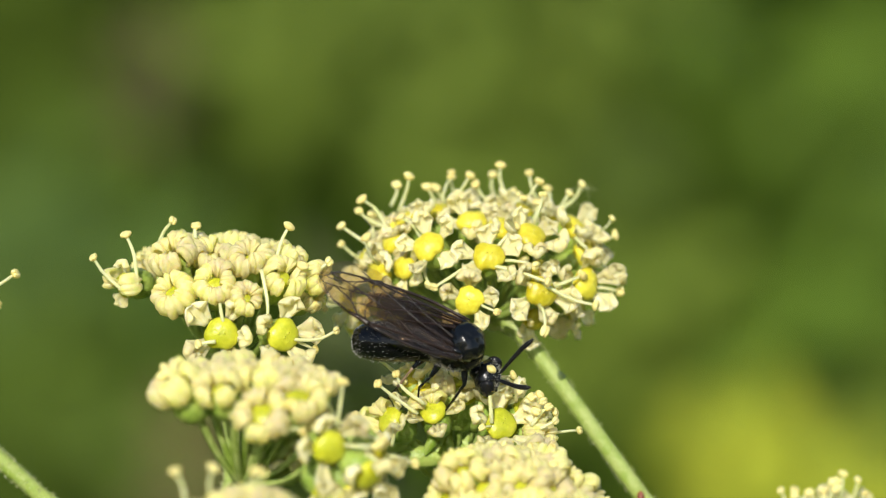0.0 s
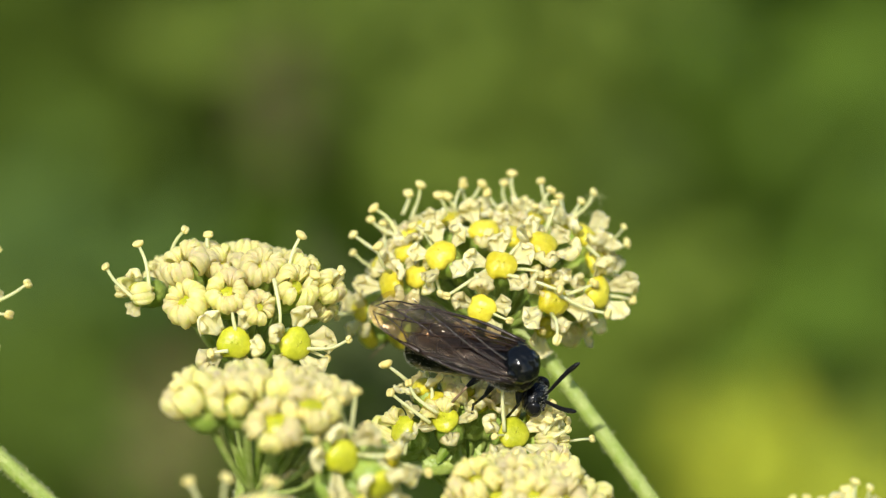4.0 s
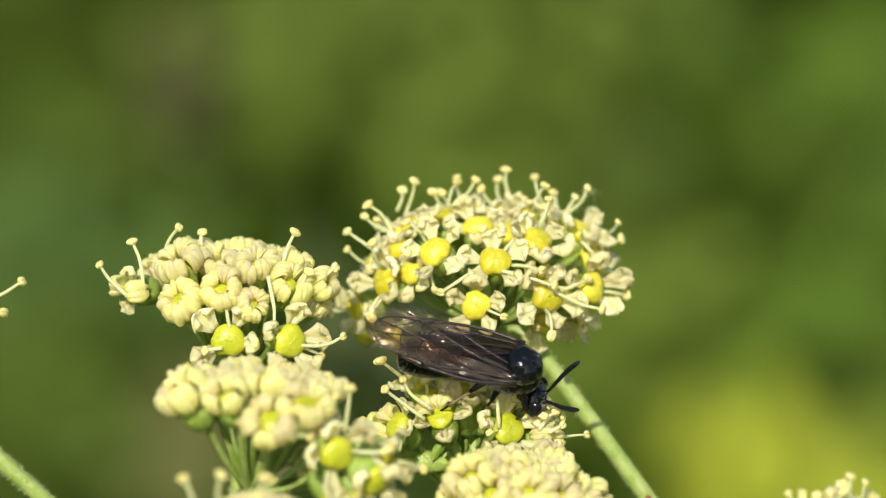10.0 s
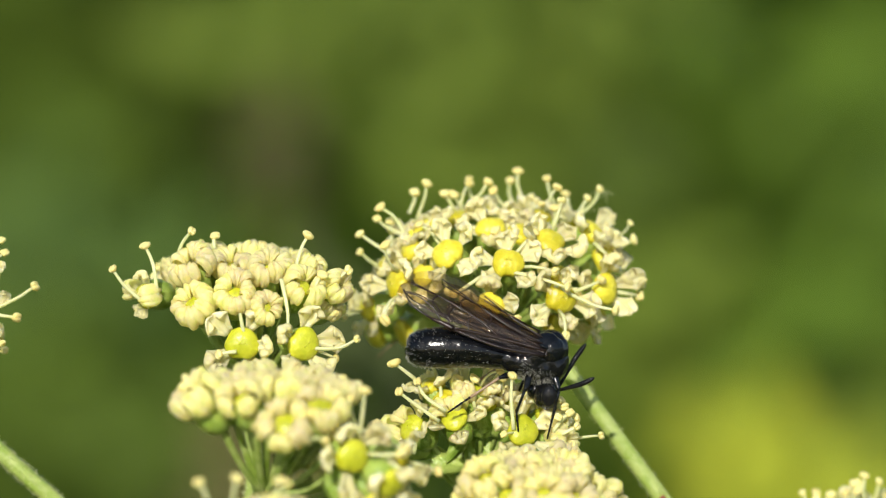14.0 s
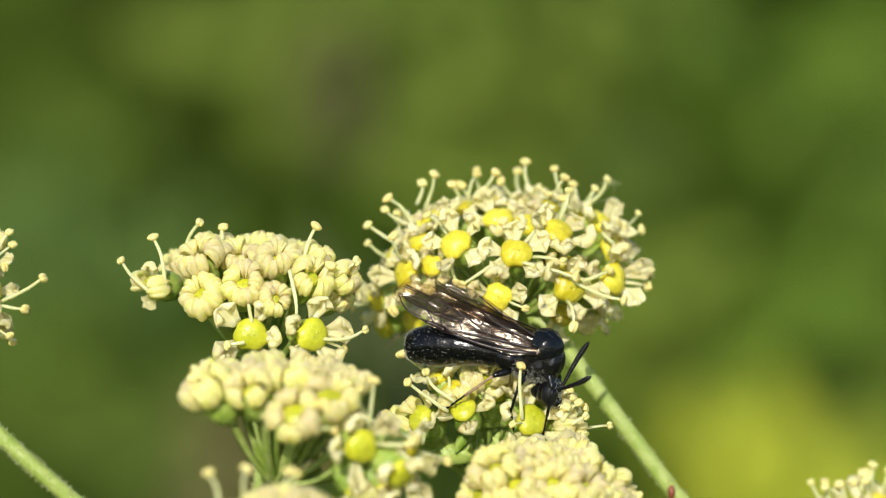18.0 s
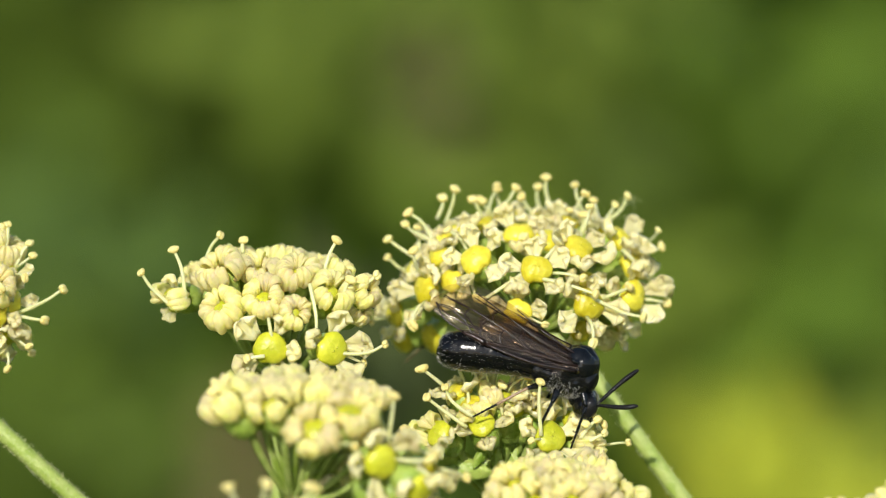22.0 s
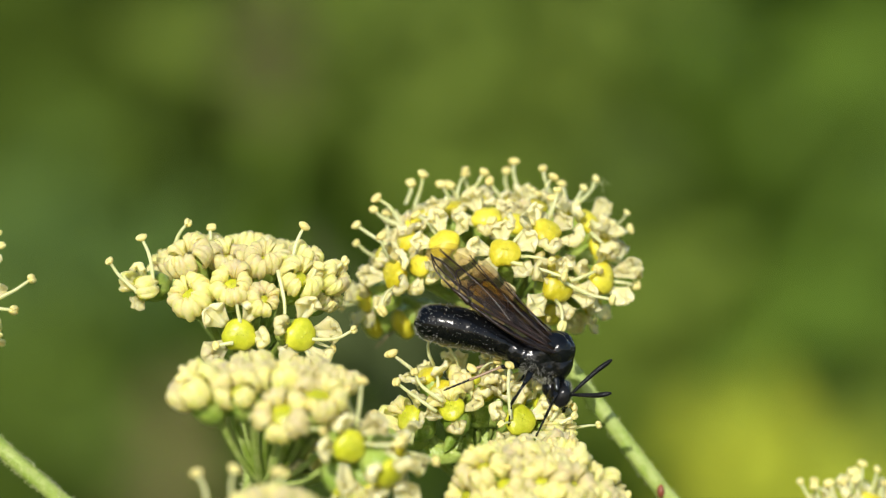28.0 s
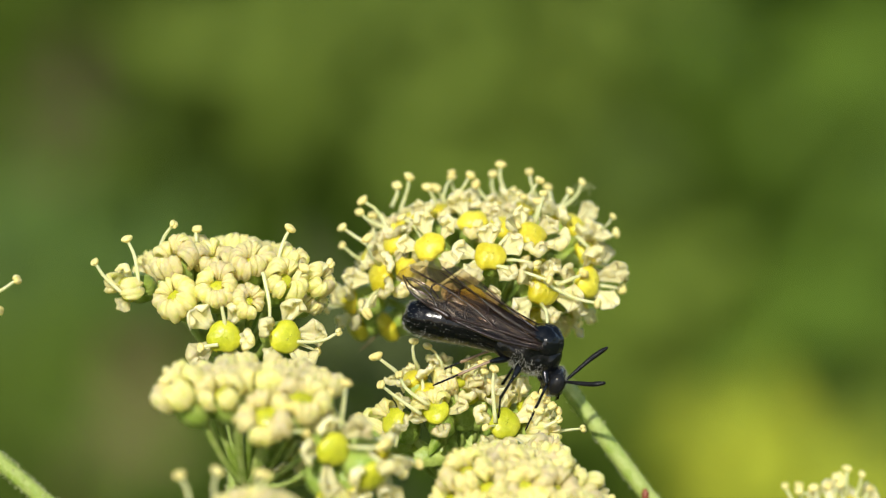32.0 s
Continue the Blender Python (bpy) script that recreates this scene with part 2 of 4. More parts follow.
def petal_bud(k):
    """A petal rolled over the rim of the bud: two or three rounded ridges side by side, its tip tucked into the middle."""
    r = random.Random(k)
    nu, nv = 15, 31
    h, fat = r.uniform(0.48, 0.72), r.uniform(0.94, 1.08)
    x = along([0.55, 0.87, 1.03, 1.06, 0.93, 0.70, 0.48, 0.36], nu) * fat
    z = along([-0.55, -0.35, -0.02, 0.32, h + 0.06, h + 0.12, h - 0.10, 0.15], nu)
    ha = along([0.30, 0.50, 0.60, 0.64, 0.66, 0.66, 0.60, 0.45], nu) * r.uniform(0.92, 1.08)
    q, u = np.linspace(-1, 1, nv)[None, :], np.linspace(0, 1, nu)[:, None]
    ph, tw = r.uniform(0, 6), r.uniform(-0.16, 0.16)
    phi = q * ha[:, None] + tw * (u - 0.4)
    rad = x[:, None] * (1 + 0.10 * (1 - q * q)) + 0.03 * np.sin(6 * u + 3 * q + ph)
    zz = z[:, None] + 0.05 * np.sin(5 * q + ph) * np.sin(np.pi * u)
    body = np.sin(np.pi * np.clip(u, 0.05, 0.95)) ** 0.4
    lobes = np.abs(np.cos(1.5 * np.pi * (q + 0.04 * np.sin(4 * u + ph))) if k % 3 else np.sin(np.pi * q)) ** 0.55 * body * (1 + 0.15 * np.sin(9 * u + 4 * q + ph) + 0.2 * np.sin(17 * u + ph) * np.sin(9 * q - 5 * u + ph))
    mids = (-0.667, 0.0, 0.667) if k % 3 else (-0.5, 0.5)
    lobes = lobes * (1 + 0.22 * np.sin(11 * u - 9 * q + 2 * ph)) - body * sum(r.uniform(0.1, 0.34) * np.exp(-((q - m + 0.08 * np.sin(3 * u + ph)) / 0.07) ** 2) for m in mids)
    rim = np.sqrt(np.clip(1 - q * q, 0, 1)) * body
    return mesh("petal", *fleshy(np.stack([rad * np.cos(phi), rad * np.sin(phi), zz], 2)[:, ::-1], 0.02 * rim + 0.20 * lobes, 0.10 * rim), BUD)


def disc(k, mat):
    """Two nectar cushions grown together, uneven on top, with the feet of two styles."""
    r = random.Random(k)
    ph = [r.uniform(0, 6) for _ in range(4)]

    def warp(v):
        pinch = 1 - (0.16 if mat is NECTAR else 0.07) * math.exp(-(v.x / 0.25) ** 2)
        a = math.atan2(v.y, v.x)
        rim = 1 + 0.05 * math.sin(3 * a + ph[0]) + 0.02 * math.sin(7 * a + ph[1])
        z = v.z * (0.75 + 0.25 * pinch) + 0.018 * math.sin(8 * v.x + ph[2]) * math.sin(9 * v.y + ph[3])
        return Vector((v.x * rim, v.y * pinch * rim, z))
    tall = 0.58 if mat is NECTAR else 0.46
    body = ball(0.93, 0.90, tall, 26, 14, warp=warp)
    tips = [ball(0.13, 0.10, 0.10, 8, 5, (x, 0.0, tall - 0.08)) for x in (-0.14, 0.14)]
    return mesh("nectar_disc", *merged(body, *tips), mat)


def ovary(k):
    def warp(v):
        a = math.atan2(v.y, v.x)
        s = 1 + 0.07 * math.cos(10 * a)
        return Vector((v.x * s, v.y * s, v.z))
    return mesh("ovary", *ball(0.92, 0.80, 1.15, 24, 10, (0, 0, -0.95), warp), OVARY)


def filament(k):
    r = random.Random(k)
    ln, bend = 1.9 + r.uniform(-0.3, 0.5), r.uniform(-0.25, 0.35)
    pts = [(0.75, 0, -0.1), (0.75 + 0.3 * ln, 0, 0.25 + bend), (0.75 + 0.62 * ln, 0, 0.45 + 1.3 * bend), (0.75 + 0.9 * ln, 0, 0.50 + bend)]
    me = mesh("filament", *sweep(pts, [0.12, 0.105, 0.09, 0.075], 6), FILAMENT)
    return me, pts[-1]


def anther(k):
    """Two plump pollen sacs side by side with a furrow between them."""
    def bean(v):
        return Vector((v.x, v.y * (1 - 0.15 * v.x), v.z + 0.18 * v.x * v.x))
    a = ball(0.36, 0.18, 0.20, 12, 9, (0, 0.10, 0), bean)
    b = ball(0.34, 0.18, 0.20, 12, 9, (0.03 - 0.06 * k, -0.10, 0.02), bean)
    return mesh("anther", *merged(a, b, ball(0.16, 0.1, 0.08, 6, 4, (0, 0, -0.14))), ANTHER)


PETALS_OPEN = [petal_open(k) for k in range(10)]
PETALS_BUD = [petal_bud(k) for k in range(9)]
DISCS = [disc(k, NECTAR) for k in range(5)]
DISCS_GREEN = [disc(k + 9, NECTAR_GREEN) for k in range(4)]
OVARIES = [ovary(0)]
FILAMENTS = [filament(k) for k in range(5)]
ANTHERS = [anther(k) for k in range(2)]


def turned(a, size=1.0, tip=0.0):
    return Matrix.Rotation(a, 4, "Z") @ Matrix.Rotation(tip, 4, "Y") @ Matrix.Scale(size, 4)


def add_stamen(host, a, k, size=1.0, tip=0.0):
    me, end = FILAMENTS[k % len(FILAMENTS)]
    lay("filament", me, host, turned(a, size, tip))
    m = turned(a, size, tip) @ Matrix.Translation(Vector(end) * MM) @ Matrix.Rotation(rnd.uniform(-1, 1), 4, "X") @ Matrix.Rotation(rnd.uniform(0.2, 1.4), 4, "Y")
    lay("anther", ANTHERS[k % 2], host, m)


def floret(host, p, axis, kind):
    """kind: o open with a yellow disc, g open with a green-yellow disc, s open and full of stamens, h half open, c half open without stamens,
    b bud, q small bud, v wide bud that shows its green-yellow middle, m open with a small disc, w with four wilted petals, n a bare disc whose petals have dropped."""
    spin, size = rnd.uniform(0, 6.3), rnd.uniform(0.95, 1.05) * {"b": 0.94, "q": 0.76, "v": 1.04}.get(kind, 1.0)
    f = lay("floret", OVARIES[0], host, aim(p, axis, spin, size))
    if kind in "bqv":
        gape = 0.22 if kind == "v" else rnd.uniform(-0.06, 0.16)
        for i in range(5):
            a = i * 1.2566 + rnd.uniform(-0.1, 0.1)
            out = Matrix.Translation((Matrix.Rotation(a, 3, "Z") @ Vector((gape + rnd.uniform(-0.06, 0.06), 0, rnd.uniform(-0.12, 0.12)))) * MM)
            lay("petal", rnd.choice(PETALS_BUD), f, out @ turned(a, rnd.uniform(0.84, 1.08), rnd.uniform(-0.26, 0.24)))
            if rnd.random() < 0.2:
                m = Matrix.Rotation(a + 0.63, 4, "Z") @ Matrix.Translation(Vector((0.85, 0, 0.62)) * MM) @ Matrix.Rotation(1.2, 4, "Y")
                lay("anther", ANTHERS[i % 2], f, m)
        lay("nectar_disc", rnd.choice(DISCS_GREEN), f, Matrix.Scale(0.86 if kind == "v" else 0.55, 4))
        return f
    if kind == "n":
        lay("nectar_disc", rnd.choice(DISCS), f)
        return f
    if kind == "w":
        lay("nectar_disc", DISCS_GREEN[0], f, Matrix.Scale(0.8, 4))
        for i in range(4):
            lay("petal", (PETALS_OPEN if i % 2 else PETALS_BUD)[i], f, turned(1.1 + i * 1.3, 0.95, -0.2 + 0.2 * i))
        return f
    if kind in "hc":
        lay("nectar_disc", rnd.choice(DISCS_GREEN), f, Matrix.Scale(0.85, 4))
        for i in range(5):
            lay("petal", rnd.choice(PETALS_BUD if rnd.random() < 0.4 else PETALS_OPEN), f, turned(i * 1.2566 + rnd.uniform(-0.2, 0.2), rnd.uniform(0.85, 1.05), rnd.uniform(-0.5, 0.15)))
        for i in range(2 if kind == "h" else 0):
            add_stamen(f, rnd.uniform(0, 6.3), rnd.randrange(5), 0.8, rnd.uniform(-0.9, -0.3))
        return f
    lay("nectar_disc", rnd.choice(DISCS_GREEN if kind == "g" else DISCS), f, Matrix.Rotation(rnd.uniform(0, 3), 4, "Z") @ Matrix.Scale({"m": 0.8, "g": 1.0, "s": 0.8}.get(kind, 0.95), 4))
    for i in range(5):
        a = i * 1.2566 + rnd.uniform(-0.15, 0.15)
        lay("petal", rnd.choice(PETALS_OPEN), f, turned(a, rnd.uniform(1.1, 1.32) if kind == "g" else rnd.uniform(1.0, 1.2) if kind == "o" else rnd.uniform(0.82, 1.05), rnd.uniform(-0.3, 0.25) if kind in "go" else rnd.uniform(-0.25, 0.3)))
        if rnd.random() < (0.22 if kind == "s" else 0.15):
            add_stamen(f, a + 0.63, rnd.randrange(5), rnd.uniform(0.6, 1.05), rnd.uniform(-1.1, 0.1) if kind == "s" else rnd.uniform(-0.6, 0.2))
    return f


HUB = Vector((16, -75, -12))      # where the rays of the umbel meet


def cluster(at, dome, florets, stamens, root, ray, label, big=1.0, group="flower clusters of the umbel"):
    """One umbellet: its ray, pedicels, florets, and the stamens that stand out of its outline."""
    c = new("flower_cluster")
    c.empty_display_size = 0.002
    c["at"] = at
    tagged(c, label, "flower", group)
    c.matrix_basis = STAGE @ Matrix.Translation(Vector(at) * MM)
    root = Vector(root)
    pts = [root + Vector((0, 0, 0))] + [Vector(q) - Vector(at) for q in ray]
    lay("ray", mesh("ray", *sweep(smooth_path(pts, 6), [0.47] * (6 * (len(pts) - 1) + 1), 10, (0, 0, 1)), STALK), c, None, "slender pale green downy stalk")
    r, down = random.Random(len(florets)), []
    curve = smooth_path(pts, 6)
    for i in range(700):
        k = r.randrange(min(len(curve) - 1, 19))
        t = curve[k + 1] - curve[k]
        n = t.orthogonal().normalized()
        n.rotate(Matrix.Rotation(r.uniform(0, 6.3), 3, t))
        q = curve[k].lerp(curve[k + 1], r.random()) + n * 0.45
        down.append(sweep([q, q + n * r.uniform(0.10, 0.2) + t.normalized() * r.uniform(-0.08, 0.08)], [0.028, 0.012], 3, (0.3, 0.5, 0.8)))
    lay("down", mesh("down", *merged(*down), FILAMENT), c, None, "fine pale down on the stalk", "stuff")
    for u, v, w, kind in florets:
        p = Vector((u, v, w))
        axis = Vector((u / dome[0], v / dome[1] + 0.25, max(w, 0.2) / dome[2])).normalized()
        foot = p - axis * 1.75
        mid = root.lerp(foot, 0.55) + Vector((0, -0.4, 0))
        lay("pedicel", mesh("pedicel", *sweep(smooth_path([root, mid, foot], 3), [0.24, 0.22, 0.2, 0.2, 0.2, 0.22, 0.26], 6, (0, 0, 1)), STALK), c)
        floret(c, p, axis, kind)
    for i, (u, v, w, du, dv) in enumerate(stamens):
        a, d = Vector((u, v, w)), Vector((du, dv, rnd.uniform(-0.2, 0.4)))
        side = Vector((-dv, du, 0)) * rnd.uniform(-0.16, 0.16)
        pts = smooth_path([a - d * 0.45, a + d * 0.45 + side, a + d], 4)
        s = lay("stamen", mesh("stamen", *sweep(pts, [0.125 - 0.005 * q for q in range(len(pts))], 6, (0, 0, 1)), FILAMENT), c)
        lay("anther", ANTHERS[i % 2], s, aim(a + d, d + Vector((rnd.uniform(-1, 1), 0.3, 0.8)), rnd.uniform(0, 3), big * rnd.uniform(0.76, 0.98)))
    return c


def bracts(c, rows):
    """Ribbed green fruits and narrow bracts under a cluster: place, half length, half width, lean."""
    for i, (u, v, w, a, b, lean) in enumerate(rows):
        path = [(-a, 0.0), (-a * 0.8, 0.1 * b), (-a * 0.4, 0.25 * b), (0, 0.3 * b), (a * 0.4, 0.25 * b), (a * 0.8, 0.05 * b), (a, -0.1 * b)]
        me = mesh("bract", *sheet(path, [0.1 * b, 0.62 * b, 0.95 * b, b, 0.92 * b, 0.6 * b, 0.08 * b], -0.35, 0.12 * b, 0.4 * b, 0.08, i), OVARY)
        lay("bract", me, c, Matrix.Translation(Vector((u, v, w)) * MM) @ Matrix.Rotation(radians(lean), 4, "Z") @ Matrix.Rotation(radians(25 * math.sin(i * 2.1)), 4, "X"))


CLUSTERS = []
CLUSTERS.append(cluster((-11.3, -3.7, -4), (5.8, 3.7, 5), [
        (-2.5, 3.1, 4, 'b'), (-2.3, 1.2, 5, 'b'), (0, 1.7, 5.5, 'b'), (-0.3, 3.1, 3.2, 'b'), (1.7, 3, 4, 'b'),
        (1.7, 1, 6, 'q'), (3.6, 2.1, 4.7, 'b'), (-1.6, 3.5, 1.8, 'b'), (0.9, 3.6, 1.2, 'b'), (3.8, 3.2, 2.8, 'q'),
        (5.4, 2, 3.5, 'q'), (0.4, -0.9, 6, 'g'), (3.7, -0.9, 6, 'g'), (2.6, 3.3, 0, 'b'), (-0.4, 3.5, -0.5, 'b'),
        (4.9, 1, 3, 'q'), (-3.8, 2.5, 0, 'b')], [
        (-4.5, 2.2, 4, -0.49, 2.14), (-5.36, 1.65, 4, -1.38, 1.41), (-3.22, 3.73, 3, 0.71, 1.42), (-1.28, 4.41, 3, 0, 0.49),
        (3.28, 3.27, 4, 0.55, 1.68), (5.21, 2.2, 4, 0.83, 0.86), (4.5, -0.94, 6, 2.06, 0.33),
        (-0.17, -1.36, 6.5, -0.64, -0.12), (4.35, 2.27, 5, 0.3, 0.55), (2.6, 1.76, 6.2, 0.27, -1.85),
        (0.42, 0.09, 6.2, -0.15, 0.91)],
        (0.5, -3, -1.5), [(-10.6, -12, -6), (-10, -22, -8), (4, -50, -12), HUB],
        "cream flower cluster, mostly closed buds, two open green-yellow florets"))
floret(CLUSTERS[-1], Vector((-5.0, 1.6, 3.2)), Vector((-0.6, -0.1, 0.7)).normalized(), "w")
CLUSTERS.append(cluster((3.2, -1.1, -8), (6.9, 4.6, 6), [
        (0.2, 0.9, 6.6, 'o'), (-3.1, 1.4, 6, 'o'), (-0.8, -1.5, 6.8, 'o'), (3.1, -1, 6.2, 'o'), (2.5, 2, 5.4, 'o'),
        (5.6, -0.5, 4.4, 'o'), (5.6, 1.1, 2.6, 'o'), (-5.8, -0.3, 4.4, 'o'), (4.9, 2.6, 2.6, 'o'), (-0.7, 2.8, 3.6, 'o'),
        (-4.2, 2.8, 3, 'm'), (3, 0.1, 5.4, 'm'), (-7.1, -3.1, -0.4, 'n'), (-5.4, -3.1, 0.5, 'n'), (-7.5, -1.7, 1.8, 's'),
        (-5, 2.5, 2.6, 's'), (-2.7, 3.3, 1.4, 's'), (-1.1, 3.7, 0.8, 's'), (0.6, 3.5, 1.2, 's'), (2, 3.5, 1, 's'),
        (3.6, 3.3, 1.6, 's'), (-5.1, 1.6, 3.6, 's'), (-6.4, 0.8, 2, 's'), (0.9, 2.5, 3.8, 's'), (5.9, 1.8, 1, 's'),
        (5.2, -1.9, 2.4, 's'), (2.8, -2.5, 3.5, 's'), (4.2, -2.7, 1.5, 'q'), (-4.4, 0.2, 5, 's')], [
        (-5.68, 2.45, 3, -1.16, 1.5), (-5.84, 2.64, 2.5, -1.16, 0.66), (-6.08, 1.26, 3, -1.88, 1.19),
        (-6.17, 0.63, 1.5, -1.8, 0.82), (-4.65, 3.91, 1.5, 0.38, 1.39), (-5.16, 3.98, 1, 0.22, 0.82),
        (-2.69, 3.6, 1, -0.57, 1.14), (-2.31, 3.92, 0.5, -0.48, 0.76), (-1.48, 4.31, 0, -0.41, 1.27),
        (-2, 4.04, 1, 1.14, 1.39), (0.25, 3.91, 1, -0.79, 1.01), (1.18, 4.63, 0, -0.32, 1.4), (0.66, 4.32, -1, -0.22, 1.21),
        (3.17, 3.98, 0.5, -0.7, 1.65), (3.66, 3.93, 0, -0.13, 0.86), (3.96, 3.35, 0.5, 0.79, 1.2), (4.34, 3.83, 0.5, 1.08, 1.24),
        (6.3, 2.01, 1.5, 1.01, 0.22), (-3.17, 0.76, 6.4, 0.15, -1.48), (-1.11, 0.27, 6.8, -1.6, -1.08),
        (0.55, 1.29, 5.6, 1.15, 1.33), (0.92, 0.27, 7, 2.52, -0.68), (3.77, -0.72, 6.6, 2.31, -0.92),
        (-3.64, 1.82, 4.5, -1, 1.18), (-0.22, 1.75, 5, -0.25, 0.93), (2.55, 2.69, 3.5, 0.38, 1.25), (5.41, 1.76, 4, 0.94, -0.62)],
        (0.3, -2.6, 1.0), [(5.65, -4.8, -6), (12.3, -13.5, -6), (18.2, -21, -7), (22, -45, -11), HUB],
        "domed cream flower cluster in full bloom with yellow centres"))
lay("withered_stalk", mesh("withered_stalk", *sweep(smooth_path([(-4.6, -2.2, 0.5), (-5.6, -3.2, 0.2), (-6.4, -3.9, 0.5), (-7.0, -4.5, 0.2)], 4), [0.08, 0.07, 0.08, 0.07, 0.06, 0.07, 0.06, 0.07, 0.06, 0.06, 0.07, 0.05, 0.04], 6, (0, 0, 1)), TWIG), CLUSTERS[-1], None, "thin brown withered stalk")
lay("scar", mesh("scar", *ball(0.22, 0.40, 0.25, 12, 8), TIBIA_RED), CLUSTERS[-1], Matrix.Translation((Vector((12.15, -13.45, -5.5)) - Vector((3.2, -1.1, -8))) * MM), "red-brown leaf scar on the stalk")
CLUSTERS.append(cluster((1.9, -10, -2), (5.1, 3.2, 3), [
        (-2, 2.4, 1.6, 'm'), (2.3, 0.8, 3.4, 'g'), (-1.4, 1.4, 2.6, 'c'), (-3.7, 0.9, 2.6, 'c'), (0.2, 2.2, 1.4, 'h'),
        (1.3, 2.3, 1, 'h'), (2.1, 2, 1.4, 's'), (-2.6, 3.1, 1, 's'), (-0.5, 3, 1.5, 'h'), (3.6, 1.5, 1.4, 'h'),
        (4.2, 0.2, 2.4, 'h'), (-4.5, 0.2, 1, 'h')], [
        (-2.33, 2.31, 3.5, -1.06, 1.09), (-2.87, 1.76, 3.5, -1.49, 1.09), (-0.25, 2.38, 2.2, -0.06, 1.16),
        (-1.17, 2.03, 2.6, 0.06, 0.58), (-2.18, 2.53, 2, -0.09, 0.77), (-3.53, -0.11, 4.5, 0.03, 0.7),
        (1.77, 1.78, 4.2, -0.06, 2), (3.32, 1.48, 2.6, 0.61, 0.76), (3.63, 1.72, 2.6, 0.76, 0.67),
        (4.21, 1.06, 3.5, 0.61, 0.7), (4.67, 0.75, 3.5, 0.55, 0.3), (4.37, 0.15, 3.5, 0.61, -0.15)],
        (-0.5, -3, -2.5), [(1.5, -16, -6), (4, -26, -8), (10, -50, -11), HUB],
        "half-open cream flower cluster on which the sawfly feeds", 0.95))
bracts(CLUSTERS[-1], [
    (-2.4, -1.15, 0.7, 1.9, 0.62, -2), (-2.8, -0.5, 0.4, 1.5, 0.5, -20), (-1.2, -0.75, 0.5, 1.1, 0.5, 40), (-0.5, -0.9, 0.8, 1.2, 0.34, 95), (0.3, -1.0, 1.0, 1.1, 0.30, 75),
    (0.9, -1.3, 1.2, 1.3, 0.3, 120), (1.8, -1.4, 1.0, 1.2, 0.35, 35), (-1.3, -0.2, 1.2, 1.0, 0.3, 60), (2.6, -0.9, 1.0, 1.2, 0.3, 20)])
CLUSTERS.append(cluster((-7.73, -8.91, 8.5), (7.2, 3, 5), [
        (-5, 1.6, 2, 'v'), (-0.4, 0.3, 4, 'v'), (-2.7, 1.6, 3, 'b'), (-3.2, 2.3, 0.6, 'b'), (-0.6, 2.3, 1.8, 'b'),
        (0.9, 2.1, 2, 'q'), (2.4, 1.9, 0.6, 'b'), (1.3, 1.1, 3.2, 'v'), (-1.8, 2.3, 2, 'q'), (-4.1, 2, 0, 'b'),
        (3, -1.2, 3.2, 'g'), (5, -2.6, 3, 'g'), (4, -3.6, 1.5, 's'), (2.8, -3.6, 2, 'h'), (2.1, 0.3, 1.6, 'q'),
        (-2.1, 2.6, -1.5, 'b'), (0.5, 2.5, -1.5, 'b'), (5.4, -1.4, 0.5, 's'), (1.1, -1.7, -1, 'h')], [
        (3.38, 0.22, 2.5, 0.24, 1.96), (3.76, 0.05, 2, 2, -0.89), (5.41, -1.78, 3, 0.77, -0.3),
        (0.87, -0.29, 4.5, 0.79, -0.06), (3.02, 0.79, 2, -0.24, 0.89), (2.74, -0.95, 3, -1.19, -0.3)],
        (-1.7, -3.6, -2.5), [(-9, -20, -3), (-5, -30, -6), (8, -55, -11), HUB],
        "cream flower cluster of swelling buds with two open florets"))
CLUSTERS.append(cluster((4.8, -13.4, 5), (5.1, 2.9, 4), [
        (-2.6, 1.9, 3.5, 'b'), (-0.8, 2.2, 2.2, 'b'), (1, 2.2, 2, 'b'), (2.7, 1.6, 1.6, 'b'), (4, 0.7, 1, 'b'),
        (-1.5, 1.1, 4.2, 'b'), (0.3, 1.2, 4, 'b'), (1.9, 1, 3.6, 'b'), (-3.4, 0.5, 3.2, 'b'), (-2.2, -0.2, 4.6, 'b'),
        (-0.5, -0.2, 5, 'b'), (1.3, -0.2, 4.6, 'b'), (3, -0.3, 3, 'b'), (0.2, 2.6, -0.5, 'b'), (1.7, 2.6, -1, 'b'),
        (-1.9, 2.4, 0, 'b')], [
        (1.88, 1.9, 2.5, 0.18, 0.53), (-2.85, 1.34, 3, -0.35, 1.03), (1.17, 2.88, 1.5, 0.68, -0.15)],
        (0.3, -4, -1.5), [(6, -24, -2), (10, -50, -9), HUB],
        "dense cream flower cluster of closed pinkish buds"))
CLUSTERS.append(cluster((-8.8, -14.9, 16), (3.1, 2.6, 4), [
        (-1.1, 1.7, 2.7, 'b'), (0.1, 2.1, 2.4, 'b'), (1.3, 1.9, 2.1, 'b'), (2.2, 1.5, 1.7, 'b'), (-2, 1.1, 2.5, 'b'),
        (-0.3, 1.2, 3.5, 'b'), (1.1, 1, 3.4, 'b'), (-1.4, 0.3, 3.5, 'b'), (2.2, 0.4, 2.7, 'b')], [
        (-3, 2.1, 2.2, -0.4, 1.7), (-1.3, 2.2, 2.2, -0.2, 1.8), (0.7, 2.1, 2.2, -0.1, 1.8),
        (0.9, 2.1, 2.2, 0.1, 1.7)],
        (0.3, -3.5, -1), [(-8, -28, 6), (4, -55, -6), HUB],
        "small cream flower cluster with a few long stamens"))
